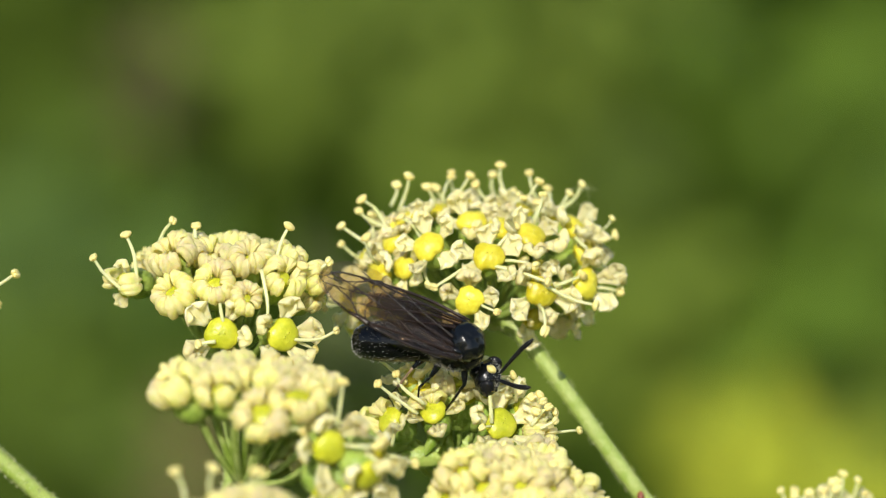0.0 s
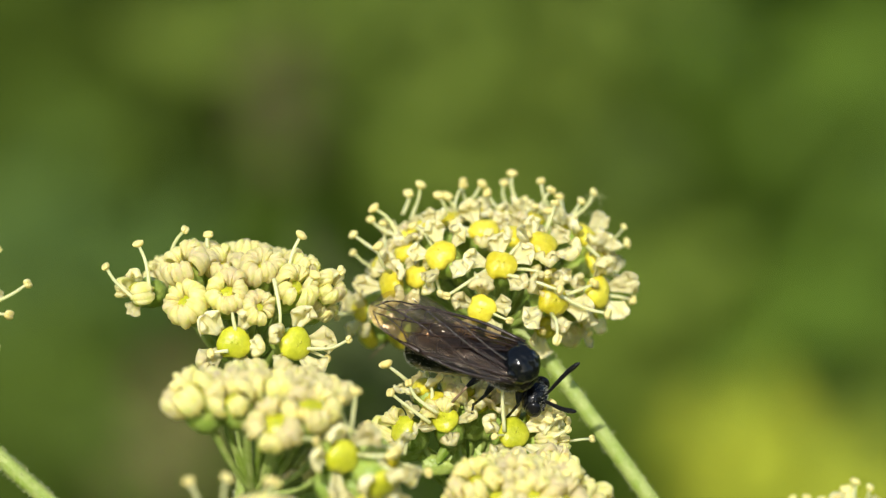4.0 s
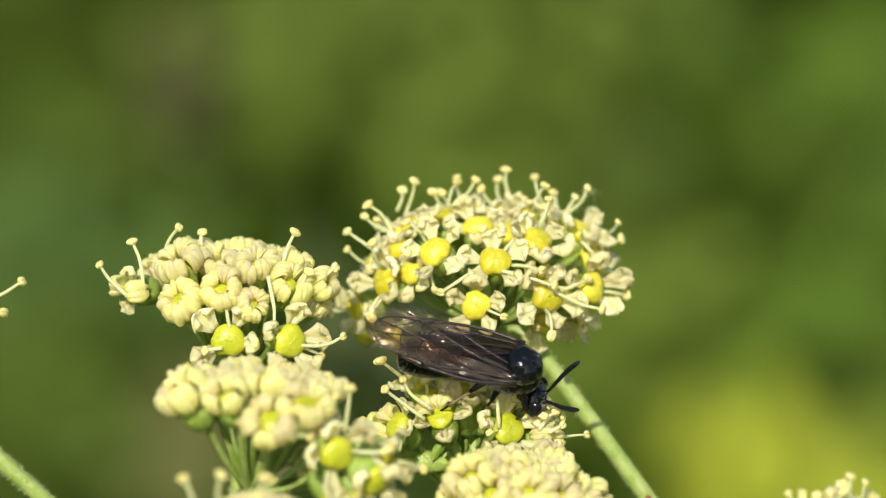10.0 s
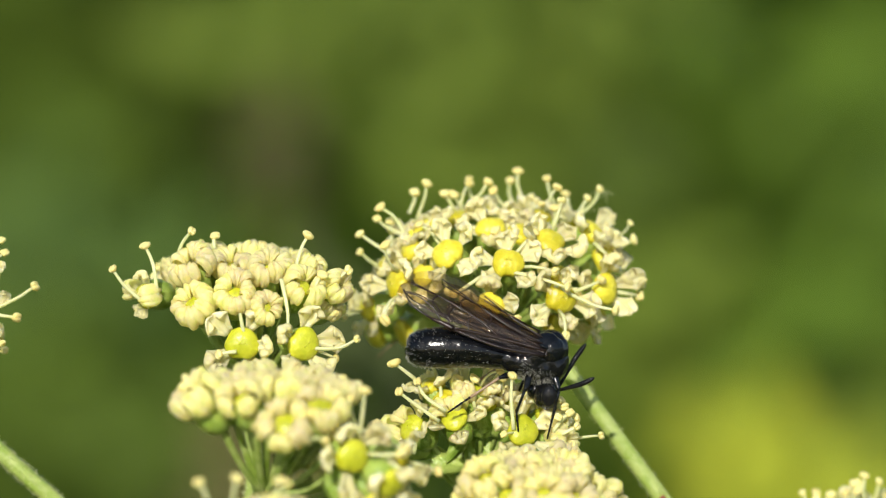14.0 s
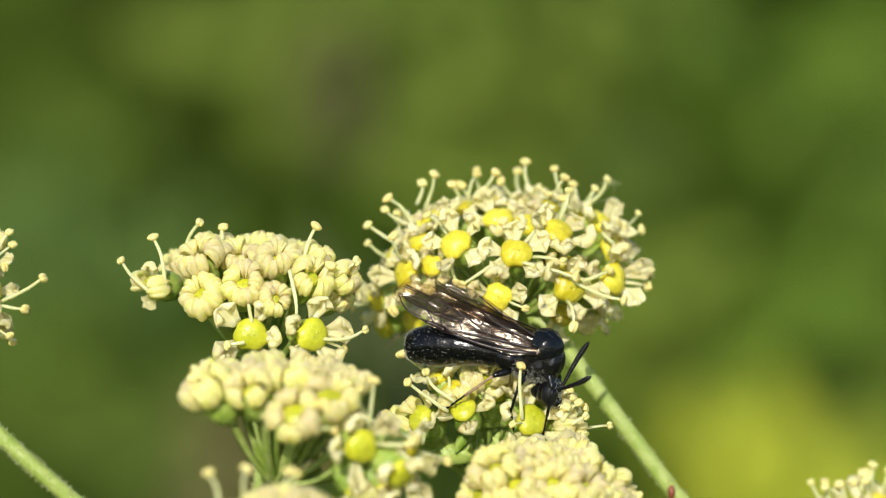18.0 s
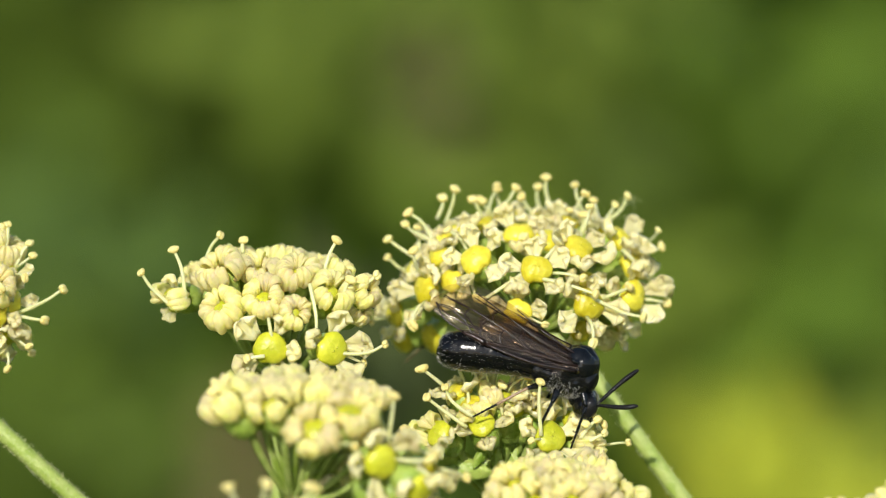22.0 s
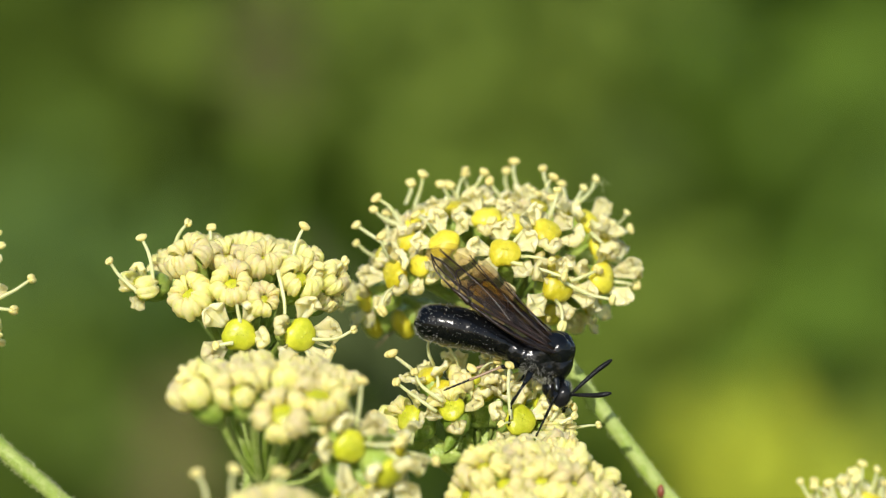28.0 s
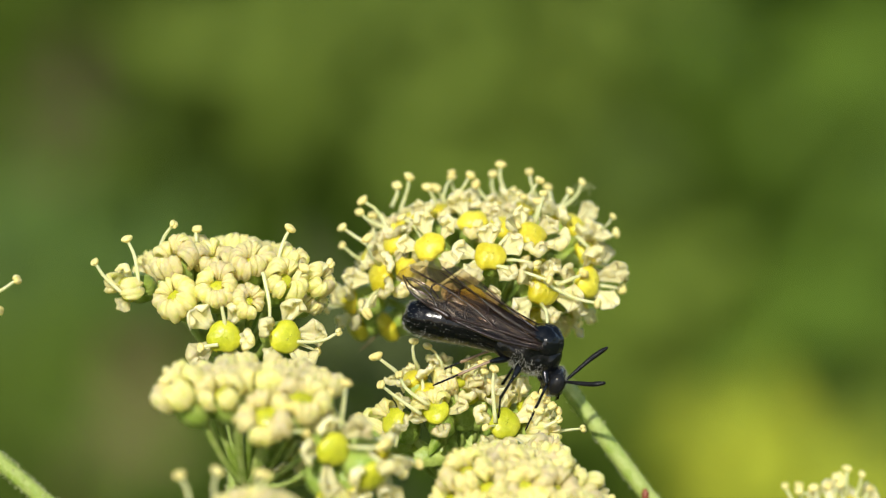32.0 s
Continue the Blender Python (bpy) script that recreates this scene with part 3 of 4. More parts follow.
CLUSTERS.append(cluster((-26.2, -1.8, -4), (2.6, 3.2, 4), [
        (0.6, 1.0, 2.4, 'h'), (0.4, 2.2, 1.4, 'b'), (0.9, -0.5, 2.6, 's'), (-0.3, 2.8, 1.8, 'b'), (0.2, 0.3, 3.6, 'b'),
        (0.2, -1.2, 3.4, 's'), (-1.2, 1.2, 3.5, 'b'), (-1.5, -0.5, 3.5, 'b'), (0.7, -2.3, 1.8, 'h'), (-0.8, -2.2, 2.8, 'b'), (-2.2, 2.2, 2.0, 'b')], [
        (1.7, -0.9, 2.6, 2.1, 1.1), (1.3, -1.2, 2.4, 1.5, -0.3), (1.4, 1.8, 2.2, 0.5, 0.9), (0.6, 2.6, 2.2, 0.1, 1.1), (1.2, -2.6, 2.2, 0.9, -0.7)],
        (0, -3, -1), [(-28.0, -7.2, -4), (-24.6, -10.7, -4), (-21.2, -13.8, -4.5), (-15, -19.5, -5.5), (4, -48, -10), HUB],
        "outer cream flower cluster on a slanting stalk"))
CLUSTERS.append(cluster((23.4, -16.2, -11), (2.9, 2.4, 4), [
        (-2.1, 0.9, 2, 's'), (-0.6, 1.6, 2.5, 'h'), (0.7, 2, 2.3, 's'), (1.8, 1.6, 1.7, 's'), (-1.6, 0.1, 3.3, 'b'),
        (0.1, 0.6, 3.9, 'b'), (1.4, 0.6, 3.4, 'b')], [
        (-2.5, 1.9, 2.2, -0.7, 1.2), (-2.1, 1.9, 2.2, -0.3, 1.2), (-0.6, 2.1, 2.2, 0.3, 1.5),
        (-0.1, 2.3, 2.2, 0.4, 1.8), (0.6, 2.3, 2.2, 0.5, 1.5), (-1.4, 1.9, 2.2, -0.2, 1.1),
        (1.4, 1.9, 2.2, 0.2, 1.1), (-0.6, 2.3, 2.2, -0.2, 0.8)],
        (0, -3, -1), [(22.6, -26, -10), (22, -50, -12), HUB],
        "far cream flower cluster with loose stamens"))


# ---- the sawfly ----
def build_sawfly():
    """Black sawfly; x forward, z to its back, y to its left, in millimetres from the middle of the thorax."""
    fly = new("sawfly")
    tagged(fly, "glossy black sawfly with smoky brown wings feeding on the flowers", "insect")

    def grooves(v):
        """Two furrows that run back and meet, and one along the middle of the back."""
        off = abs(v.y) - 0.30 - 0.25 * v.x
        d = 0.07 * math.exp(-(off / 0.08) ** 2) + 0.025 * math.exp(-(v.y / 0.06) ** 2)
        lump = 0.034 * math.sin(5 * v.x + 1) * math.sin(6 * v.y + 0.5) + 0.022 * math.sin(11 * v.x) * math.sin(10 * v.y + 2) + 0.008 * math.sin(23 * v.x + 4 * v.y)
        return v * (1 + lump - d) if v.z > 0 else v
    # thorax: humped back with its shield behind, pitched down to the head
    tilt = Matrix.Rotation(radians(20), 4, "Y")
    dome = [ball(1.06, 1.12, 1.02, 40, 28, (0.50, 0, 0.54), grooves),
            ball(0.3, 0.2, 0.14, 10, 6, (0.1, 1.0, 0.75)), ball(0.3, 0.2, 0.14, 10, 6, (0.1, -1.0, 0.75))]
    flank = [ball(1.55, 1.16, 1.05, 36, 24, (0.0, 0, -0.5)), ball(0.66, 1.0, 1.0, 20, 14, (1.2, 0, -0.2)), ball(0.95, 0.98, 1.05, 24, 16, (0.62, 0, -0.15)), ball(0.9, 0.85, 0.60, 18, 12, (-1.1, 0, -0.55)),
             ball(0.62, 0.5, 0.6, 14, 10, (0.5, 0.65, -0.55)), ball(0.62, 0.5, 0.6, 14, 10, (0.5, -0.65, -0.55)), ball(0.6, 0.5, 0.6, 14, 10, (-0.5, 0.62, -0.6)), ball(0.6, 0.5, 0.6, 14, 10, (-0.5, -0.62, -0.6)),
             ball(0.5, 0.22, 0.6, 14, 10, (-0.05, 0.93, -0.1)), ball(0.5, 0.22, 0.6, 14, 10, (-0.05, -0.93, -0.1)), ball(0.45, 0.24, 0.6, 14, 10, (0.75, 0.76, -0.1)), ball(0.45, 0.24, 0.6, 14, 10, (0.75, -0.76, -0.1)),
             ball(0.7, 0.42, 0.62, 16, 10, (-1.25, 0.6, -0.75)), ball(0.7, 0.42, 0.62, 16, 10, (-1.25, -0.6, -0.75))]
    made = []
    for name, shapes, mat, label in (("thorax", dome, BLACK, "glossy black humped thorax"), ("thorax_flank", flank, BLACK_ROUGH, "rough hairy black side of the thorax")):
        verts, faces = merged(*shapes)
        made.append(lay(name, mesh(name, [tuple(tilt @ Vector(v)) for v in verts], faces, mat), fly, None, label))
    thorax = made[1]
    blend = thorax.modifiers.new("blend", "REMESH")
    blend.mode, blend.voxel_size, blend.use_smooth_shade = "VOXEL", 0.1 * MM, True
    soft = thorax.modifiers.new("soften", "SMOOTH")
    soft.factor, soft.iterations = 0.5, 5
    r = random.Random(8)
    dust, hairs = [], []
    for i in range(1900):
        a, b = r.uniform(-math.pi - 0.1, 0.1) if r.random() < 0.97 else r.uniform(-math.pi, math.pi), r.uniform(-1.3, 1.3)
        n = Vector((math.sin(b), math.cos(b) * math.cos(a), math.cos(b) * math.sin(a)))
        if n.x < -0.45:
            continue
        p = tilt @ Vector((n.x * 1.57, n.y * 1.18, n.z * 1.07 - 0.5))
        if i % 4 == 0:
            q = r.uniform(0.005, 0.015)
            dust.append(ball(q, q, q, 5, 3, tuple(p)))
        else:
            d = (tilt @ n + Vector((r.gauss(0, 0.4), r.gauss(0, 0.4), r.gauss(0, 0.4)))).normalized()
            hairs.append(sweep([p, p + d * r.uniform(0.06, 0.18)], [0.010, 0.005], 3, (0.3, 0.5, 0.8)))
    lay("pollen", mesh("pollen", *merged(*dust), POLLEN), thorax, None, "scattered pale pollen grains", "stuff")
    lay("hair", mesh("hair", *merged(*hairs), HAIR), thorax, None, "short pale hairs", "stuff")
    # abdomen: overlapping rings, narrow in front, deep behind and blunt at the tip: x, half height, half width, middle
    prof = [(-0.7, 0.62, 0.70, -0.32), (-1.6, 0.76, 0.86, -0.14), (-2.5, 0.88, 1.00, 0.03), (-3.4, 1.00, 1.10, 0.15), (-4.3, 1.09, 1.15, 0.20),
            (-5.2, 1.13, 1.15, 0.17), (-5.95, 1.07, 1.07, 0.13), (-6.5, 0.93, 0.93, 0.09), (-6.88, 0.70, 0.70, 0.07), (-7.05, 0.32, 0.34, 0.06)]
    pts, siz = [], []
    for i in range(len(prof) - 1):
        for q, fat in ((0.0, -0.004), (0.12, 0.0), (0.4, 0.004), (0.75, 0.009), (0.95, 0.008)):
            x, h, w, z = (p0 + (p1 - p0) * q for p0, p1 in zip(prof[i], prof[i + 1]))
            pts.append((x, 0, z))
            siz.append((w * (1 + fat), h * (1 + fat)))
    pts.append((-7.1, 0, 0.08))
    siz.append((0.1, 0.1))
    abdomen = lay("abdomen", mesh("abdomen", *sweep(pts, siz, 40), ABDOMEN), fly, None, "black ringed abdomen dusted with pollen")

    def skin(x, a):
        """A place on the abdomen at x and the angle a."""
        h, w, z = (np.interp(-x, [-q[0] for q in prof], [q[k] for q in prof]) for k in (1, 2, 3))
        return Vector((x, w * 1.03 * math.cos(a), z + h * 1.03 * math.sin(a)))
    grains, fuzz = [], []
    r = random.Random(3)
    for i in range(560):
        x = -0.9 - 6.1 * r.random() ** (0.3 if i % 3 else 0.8)
        a = r.gauss(math.pi * 1.5, 0.6) if r.random() < 0.7 else r.uniform(0, 6.3)
        s = 0.004 + 0.009 * r.random() ** 3
        grains.append(ball(s, s, s, 5, 3, tuple(skin(x, a))))
    for i in range(600):
        x = -7.0 + 4.6 * r.random() ** 2.2
        a = r.uniform(0, 6.3)
        n = Vector((-0.9, math.cos(a), math.sin(a))).normalized()
        p = skin(x, a)
        fuzz.append(sweep([p, p + n * r.uniform(0.05, 0.14)], [0.009, 0.004], 3, (0.3, 0.5, 0.8)))
    lay("hair", mesh("hair", *merged(*fuzz), HAIR), abdomen, None, "short pale hairs at the tail", "stuff")
    lay("pollen", mesh("pollen", *merged(*grains), POLLEN), abdomen, None, "scattered pale pollen grains", "stuff")
    # head: wide, with large side eyes
    head = lay("head", mesh("head", *merged(ball(0.66, 1.0, 0.82, 28, 20), ball(0.34, 0.46, 0.34, 14, 10, (0.42, 0, -0.45)), ball(0.25, 0.5, 0.2, 12, 8, (0.5, 0, 0.15)), ball(0.5, 0.45, 0.5, 10, 6, (-0.5, 0, 0.1))), BLACK_ROUGH), fly,
               Matrix.Translation(Vector((1.9, 0, -1.2)) * MM))
    r, dust = random.Random(12), []
    for i in range(620):
        n = Vector((abs(r.gauss(0, 1)), r.gauss(0, 1), r.gauss(-0.4, 1))).normalized()
        p = Vector((n.x * 0.71, n.y * 1.0, n.z * 0.89))
        if i % 3:
            dust.append(sweep([p, p + n * r.uniform(0.05, 0.12)], [0.010, 0.005], 3, (0.3, 0.5, 0.8)))
        else:
            dust.append(ball(0.015, 0.015, 0.015, 5, 3, tuple(p)))
    lay("hair", mesh("hair", *merged(*dust), HAIR), head, None, "short pale hairs and pollen", "stuff")
    for s in (1, -1):
        lay("eye", mesh("eye", *ball(0.46, 0.32, 0.62, 14, 10, (0.2, s * 0.86, 0.06)), EYE_BLACK), head, None, "oval black compound eye")
        up = 1.0 if s > 0 else 0.35
        pts = [(0.5, s * 0.22, 0.2), (0.7, s * 0.3, 0.3), (1.35 - 0.25 * up, s * 0.6, 0.3 + 0.8 * up), (2.1 - 0.6 * up, s * 0.9, 0.4 + 1.45 * up), (2.8 - 0.8 * up, s * 1.1, 0.65 + 2.0 * up)]
        lay("antenna", mesh("antenna", *sweep(smooth_path(pts, 4), [0.11, 0.10, 0.09, 0.09, 0.085, 0.09, 0.10, 0.11, 0.115, 0.12, 0.128, 0.134, 0.14, 0.145, 0.145, 0.125, 0.06], 8), HAIRY), head, None, "thick black antenna")
        lay("mandible", mesh("mandible", *sweep([(0.5, s * 0.2, -0.5), (0.65, s * 0.2, -0.75), (0.6, s * 0.05, -0.95)], [0.12, 0.09, 0.03], 6), BLACK), head)
    # wings: fore and hind, folded back over the abdomen
    for s in (1, -1):
        for name, length, wide, dz in (("forewing", 8.75, 3.15, 0.0), ("hindwing", 6.0, 1.7, -0.10)):
            w = build_wing(name, length, wide, s)
            w.parent = fly
            WINGS.append((w, s, dz))
    # legs
    hind = []
    for s in (1, -1):
        for name, root, knee, ankle, toe in (
                ("foreleg", (0.9, 0.5, -0.8), (1.25, 1.15, -1.7), (0.95, 1.2, -3.2), (0.7, 1.3, -4.4)),
                ("midleg", (-0.3, 0.6, -0.9), (-0.6, 1.35, -1.7), (-1.0, 1.35, -2.9), (-0.85, 1.4, -4.1)),
                ("hindleg", (-1.1, 0.6, -0.9), (-2.0, 1.2, -1.1), (-3.5, 1.3, -2.2), (-4.7, 1.3, -3.1))):
            f = lambda q: (q[0], q[1] * s, q[2])
            leg = lay(name, mesh("femur", *sweep(smooth_path([f(root), [(a + b) / 2 for a, b in zip(f(root), f(knee))], f(knee)], 3), [0.16, 0.19, 0.20, 0.19, 0.165, 0.13, 0.10], 8), BLACK), fly)
            lay("tibia", mesh("tibia", *sweep(smooth_path([f(knee), f(ankle)], 4), [0.085, 0.075, 0.075, 0.08, 0.09], 8), TIBIA if name == "hindleg" else BLACK), leg,
                None, "brownish shank" if name == "hindleg" else "")
            if name == "hindleg":
                hind.append((leg, f(root)))
            seg = [Vector(f(ankle)).lerp(Vector(f(toe)), q / 10) for q in range(11)]
            lay("tarsus", mesh("tarsus", *sweep(seg, [0.075, 0.055, 0.075, 0.052, 0.07, 0.05, 0.068, 0.046, 0.065, 0.05, 0.03], 6), BLACK), leg)
    return fly, head, abdomen, hind


WINGS = []


def wing_edge(x, length, wide):
    """Front and rear edge of a folded wing at x behind its root (0 to 1): offsets across the wing."""
    w = wide * min(1.0, 0.32 + 1.6 * x - 0.9 * x * x) * (1 - 0.97 * x ** 7) ** 0.5
    front = -0.30 * wide * min(1.0, 3 * x + 0.55) - 0.15 * wide * (1 - (1 - x) ** 2) + 0.30 * wide * x ** 5
    return front, front + w


def build_wing(name, length, wide, s):
    verts, faces = [], []
    nx, ny = 30, 24
    for i in range(nx + 1):
        x = i / nx
        a, b = wing_edge(x, length, wide)
        for j in range(ny + 1):
            q = j / ny
            y = a + (b - a) * q
            z = 0.10 * math.sin(3.1 * q) + 0.04 * math.sin(9 * x + 8 * q) + 0.03 * math.sin(25 * x + 3 * q) + 0.022 * math.sin(26 * q + 4 * x)
            verts.append((-length * x, -s * y, z))
    for i in range(nx):
        for j in range(ny):
            k = i * (ny + 1) + j
            faces.append((k, k + 1, k + ny + 2, k + ny + 1))
    w = new(name, mesh(name, verts, faces, WING))
    tagged(w, "smoky brown transparent wing, paler at the tip")

    def vein(line, r0, r1):
        pts = []
        for x, f in line:
            a, b = wing_edge(x, length, wide)
            pts.append((-length * x, -s * (a + (b - a) * f), 0.10 * math.sin(3.1 * f) + 0.05 * math.sin(9 * x + 8 * f) + 0.03 * math.sin(25 * x) + 0.02))
        path = smooth_path(pts, 4)
        lay("vein", mesh("vein", *sweep(path, [1.55 * (r0 + (r1 - r0) * q / (len(path) - 1)) for q in range(len(path))], 6, (0, 0, 1)), VEIN), w)
    if name == "forewing":
        for line, r0, r1 in (([(0.02, 0.05), (0.3, 0.02), (0.6, 0.02)], 0.07, 0.05), ([(0.6, 0.03), (0.66, 0.05), (0.74, 0.02)], 0.12, 0.05), ([(0.74, 0.02), (0.88, 0.02), (0.97, 0.3)], 0.035, 0.02),
                             ([(0.02, 0.3), (0.3, 0.25), (0.5, 0.12), (0.6, 0.05)], 0.05, 0.04), ([(0.3, 0.25), (0.5, 0.42), (0.75, 0.5), (0.95, 0.62)], 0.04, 0.018),
                             ([(0.68, 0.06), (0.76, 0.22), (0.88, 0.3), (0.95, 0.25)], 0.03, 0.018), ([(0.05, 0.6), (0.3, 0.62), (0.55, 0.72), (0.78, 0.85)], 0.04, 0.018),
                             ([(0.5, 0.12), (0.53, 0.28), (0.52, 0.42)], 0.025, 0.02), ([(0.63, 0.08), (0.66, 0.25), (0.64, 0.46)], 0.025, 0.02), ([(0.76, 0.22), (0.78, 0.36), (0.76, 0.5)], 0.022, 0.018),
                             ([(0.42, 0.36), (0.4, 0.5), (0.42, 0.66)], 0.025, 0.02), ([(0.6, 0.46), (0.62, 0.6), (0.6, 0.74)], 0.022, 0.018), ([(0.05, 0.85), (0.3, 0.9), (0.5, 0.96)], 0.03, 0.018)):
            vein(line, r0, r1)
    else:
        for line in ([(0.02, 0.2), (0.4, 0.15), (0.85, 0.12)], [(0.05, 0.5), (0.45, 0.5), (0.85, 0.6)], [(0.05, 0.75), (0.4, 0.8), (0.65, 0.9)], [(0.45, 0.15), (0.5, 0.3), (0.48, 0.5)]):
            vein(line, 0.03, 0.015)
    return w


SAWFLY, SAWFLY_HEAD, SAWFLY_ABDOMEN, SAWFLY_HIND = build_sawfly()


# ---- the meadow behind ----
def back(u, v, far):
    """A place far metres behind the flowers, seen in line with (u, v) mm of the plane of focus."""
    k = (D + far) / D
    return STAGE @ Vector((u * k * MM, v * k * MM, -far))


def leaf_mat(name, a, b):
    return material(name, [a, b], 0.6, 6.0, 0.0, 0.12, glow_through=0.35, fine=60.0, jitter=0.25)


GRASS_A = leaf_mat("leaf_green", (0.112, 0.188, 0.019), (0.14, 0.225, 0.027))
GRASS_B = leaf_mat("leaf_olive", (0.19, 0.27, 0.033), (0.24, 0.32, 0.057))
GRASS_C = leaf_mat("leaf_dark", (0.065, 0.105, 0.012), (0.085, 0.13, 0.016))
GRASS_D = leaf_mat("leaf_grey_green", (0.10, 0.17, 0.032), (0.14, 0.21, 0.052))
YELLOW = leaf_mat("petal_yellow", (0.28, 0.33, 0.022), (0.37, 0.40, 0.035))
PALE_LEAF = leaf_mat("leaf_pale", (0.065, 0.085, 0.026), (0.095, 0.115, 0.04))
BROWN = leaf_mat("dry_brown", (0.16, 0.13, 0.045), (0.22, 0.18, 0.08))
DARK_BROWN = leaf_mat("dark_brown", (0.07, 0.06, 0.025), (0.11, 0.09, 0.04))
GROUND = material("meadow_ground", [(0.03, 0.05, 0.012), (0.06, 0.09, 0.02), (0.09, 0.08, 0.04)], 0.9, 1.5, 0.0, 0.2, fine=40.0, jitter=0.3)

gr = new("ground", mesh("ground", [(-3000, -3000, 0), (3000, -3000, 0), (3000, 3000, 0), (-3000, 3000, 0)], [(0, 1, 2, 3)], GROUND, 1.0))
tagged(gr, "grassy meadow soil under the plants", "ground", kind="structure")


def leaves(name, centre, spread, count, size, mat, seed):
    """Many pointed leaves about a centre, joined."""
    r = random.Random(seed)
    verts, faces = [], []
    for i in range(count):
        c = centre + Vector((r.triangular(-2, 2) * spread[0], r.uniform(-1, 1) * spread[1], r.triangular(-2, 2) * spread[2]))
        d = Vector((r.gauss(0, 1), r.gauss(0, 1), r.gauss(0.4, 0.7))).normalized()
        s = d.orthogonal().normalized()
        s = (Matrix.Rotation(r.uniform(0, 6.3), 3, d) @ s)
        n = d.cross(s)
        ln, wd = size * r.uniform(0.6, 1.4), size * r.uniform(0.18, 0.32)
        k = len(verts)
        for a, b, h in ((0, 0, 0), (0.35, 1, 0.1), (0.4, 0, 0), (0.35, -1, 0.1), (0.75, 0.7, 0.02), (0.78, 0, -0.06), (0.75, -0.7, 0.02), (1, 0, -0.2)):
            verts.append(tuple(c + d * (ln * a) + s * (wd * b) + n * (ln * h)))
        faces += [(k, k + 2, k + 1), (k, k + 3, k + 2), (k + 1, k + 2, k + 5, k + 4), (k + 2, k + 3, k + 6, k + 5), (k + 4, k + 5, k + 7), (k + 5, k + 6, k + 7)]
    return mesh(name, verts, faces, mat, 1.0)


def meadow_plant(u, v, far, ru, rv, count, size, mat, seed, name="meadow_plant", label="blurred green leafy meadow plant", part_name="foliage"):
    """A leafy plant whose crown is in line with (u, v) and ru by rv mm across, on a stem from the ground."""
    top = back(u, v, far)
    k = (D + far) / D * MM
    plant = new(name)
    plant.matrix_basis = Matrix.Translation((top.x, top.y, 0))
    tagged(plant, label, "plant", "meadow plants")
    h = top.z
    lay("stem", mesh("stem", *sweep(smooth_path([(0, 0, 0), (0.01, 0.01, h * 0.5), (0, 0, h)], 4), [min(0.006, 0.0025 * far + 0.001) * q for q in (1, 1, 1, 1, 1, 0.85, 0.7, 0.5, 0.3)], 6), GRASS_A, 1.0), plant)
    lay(part_name, leaves(part_name, Vector((0, 0, h)), (ru * k / 2, min(0.10, far * 0.12), rv * k / 2), count, size, mat, seed), plant, None, "", "stuff")
    return plant


# the lie of the planting: wide green mass, with darker, paler and yellow plants in it
def hedge(half, size, count, seed):
    """A bank of leaves from the ground up, half metres to each side of the view."""
    r = random.Random(seed)
    verts, faces = [], []
    for i in range(count):
        c = Vector((r.uniform(-half, half), 2.98 + r.uniform(0, 0.35), 1.10 * r.random() ** 0.8 + 0.05 * math.sin(i)))
        me = leaves("hedge", c, (0.05, 0.05, 0.05), 12, size, GRASS_A, seed * 1000 + i)
        base = len(verts)
        verts += [tuple(q.co) for q in me.vertices]
        faces += [tuple(base + a for a in p.vertices) for p in me.polygons]
        bpy.data.meshes.remove(me)
    h = new("hedge", mesh("hedge", verts, faces, GRASS_A, 1.0))
    return tagged(h, "soft green hedge of meadow leaves far behind", "hedge", kind="stuff")


hedge(0.65, 0.09, 2300, 21)
hedge(3.2, 0.16, 1500, 31)


def meadow_grass(count, seed):
    """Blades of grass over the ground round the plants."""
    r = random.Random(seed)
    verts, faces = [], []
    for i in range(count):
        d, a = 0.25 + 4.5 * r.random() ** 0.7, r.uniform(0, 6.283)
        c = Vector((d * math.sin(a), d * math.cos(a) + 0.6, 0))
        h, w, b = r.uniform(0.10, 0.32), r.uniform(0.002, 0.004), r.uniform(0, 6.283)
        side, lean = Vector((math.cos(b), math.sin(b), 0)), Vector((-math.sin(b), math.cos(b), 0)) * r.uniform(0.02, 0.12)
        k = len(verts)
        for q, z, l in ((1, 0, 0), (-1, 0, 0), (0.8, 0.5, 0.25), (-0.8, 0.5, 0.25), (0.1, 1, 1)):
            verts.append(tuple(c + side * (w * q) + lean * l + Vector((0, 0, h * z))))
        faces += [(k, k + 1, k + 3, k + 2), (k + 2, k + 3, k + 4)]
    g = new("grass", mesh("grass", verts, faces, GRASS_B, 1.0))
    return tagged(g, "short green meadow grass", "grass", kind="stuff")


meadow_grass(22000, 41)
meadow_plant(0, 14, 2.3, 12, 9, 180, 0.07, GRASS_B, 2)
meadow_plant(-6, 12, 2.6, 8, 8, 140, 0.08, GRASS_A, 22)
meadow_plant(15, 5, 2.0, 4, 10, 130, 0.07, GRASS_C, 3)
meadow_plant(19.5, 8, 1.7, 2.5, 16, 120, 0.06, GRASS_A, 7)
meadow_plant(-4, 11, 2.0, 11, 10, 130, 0.05, GRASS_B, 23)
meadow_plant(24, -9, 1.9, 4, 6, 120, 0.06, GRASS_A, 24)
meadow_plant(22, -3, 2.2, 6, 10, 160, 0.07, GRASS_D, 9)
meadow_plant(-23, -1, 2.0, 5, 8, 60, 0.07, GRASS_C, 10)
meadow_plant(-20, 11, 2.2, 8, 6, 190, 0.07, GRASS_C, 26)
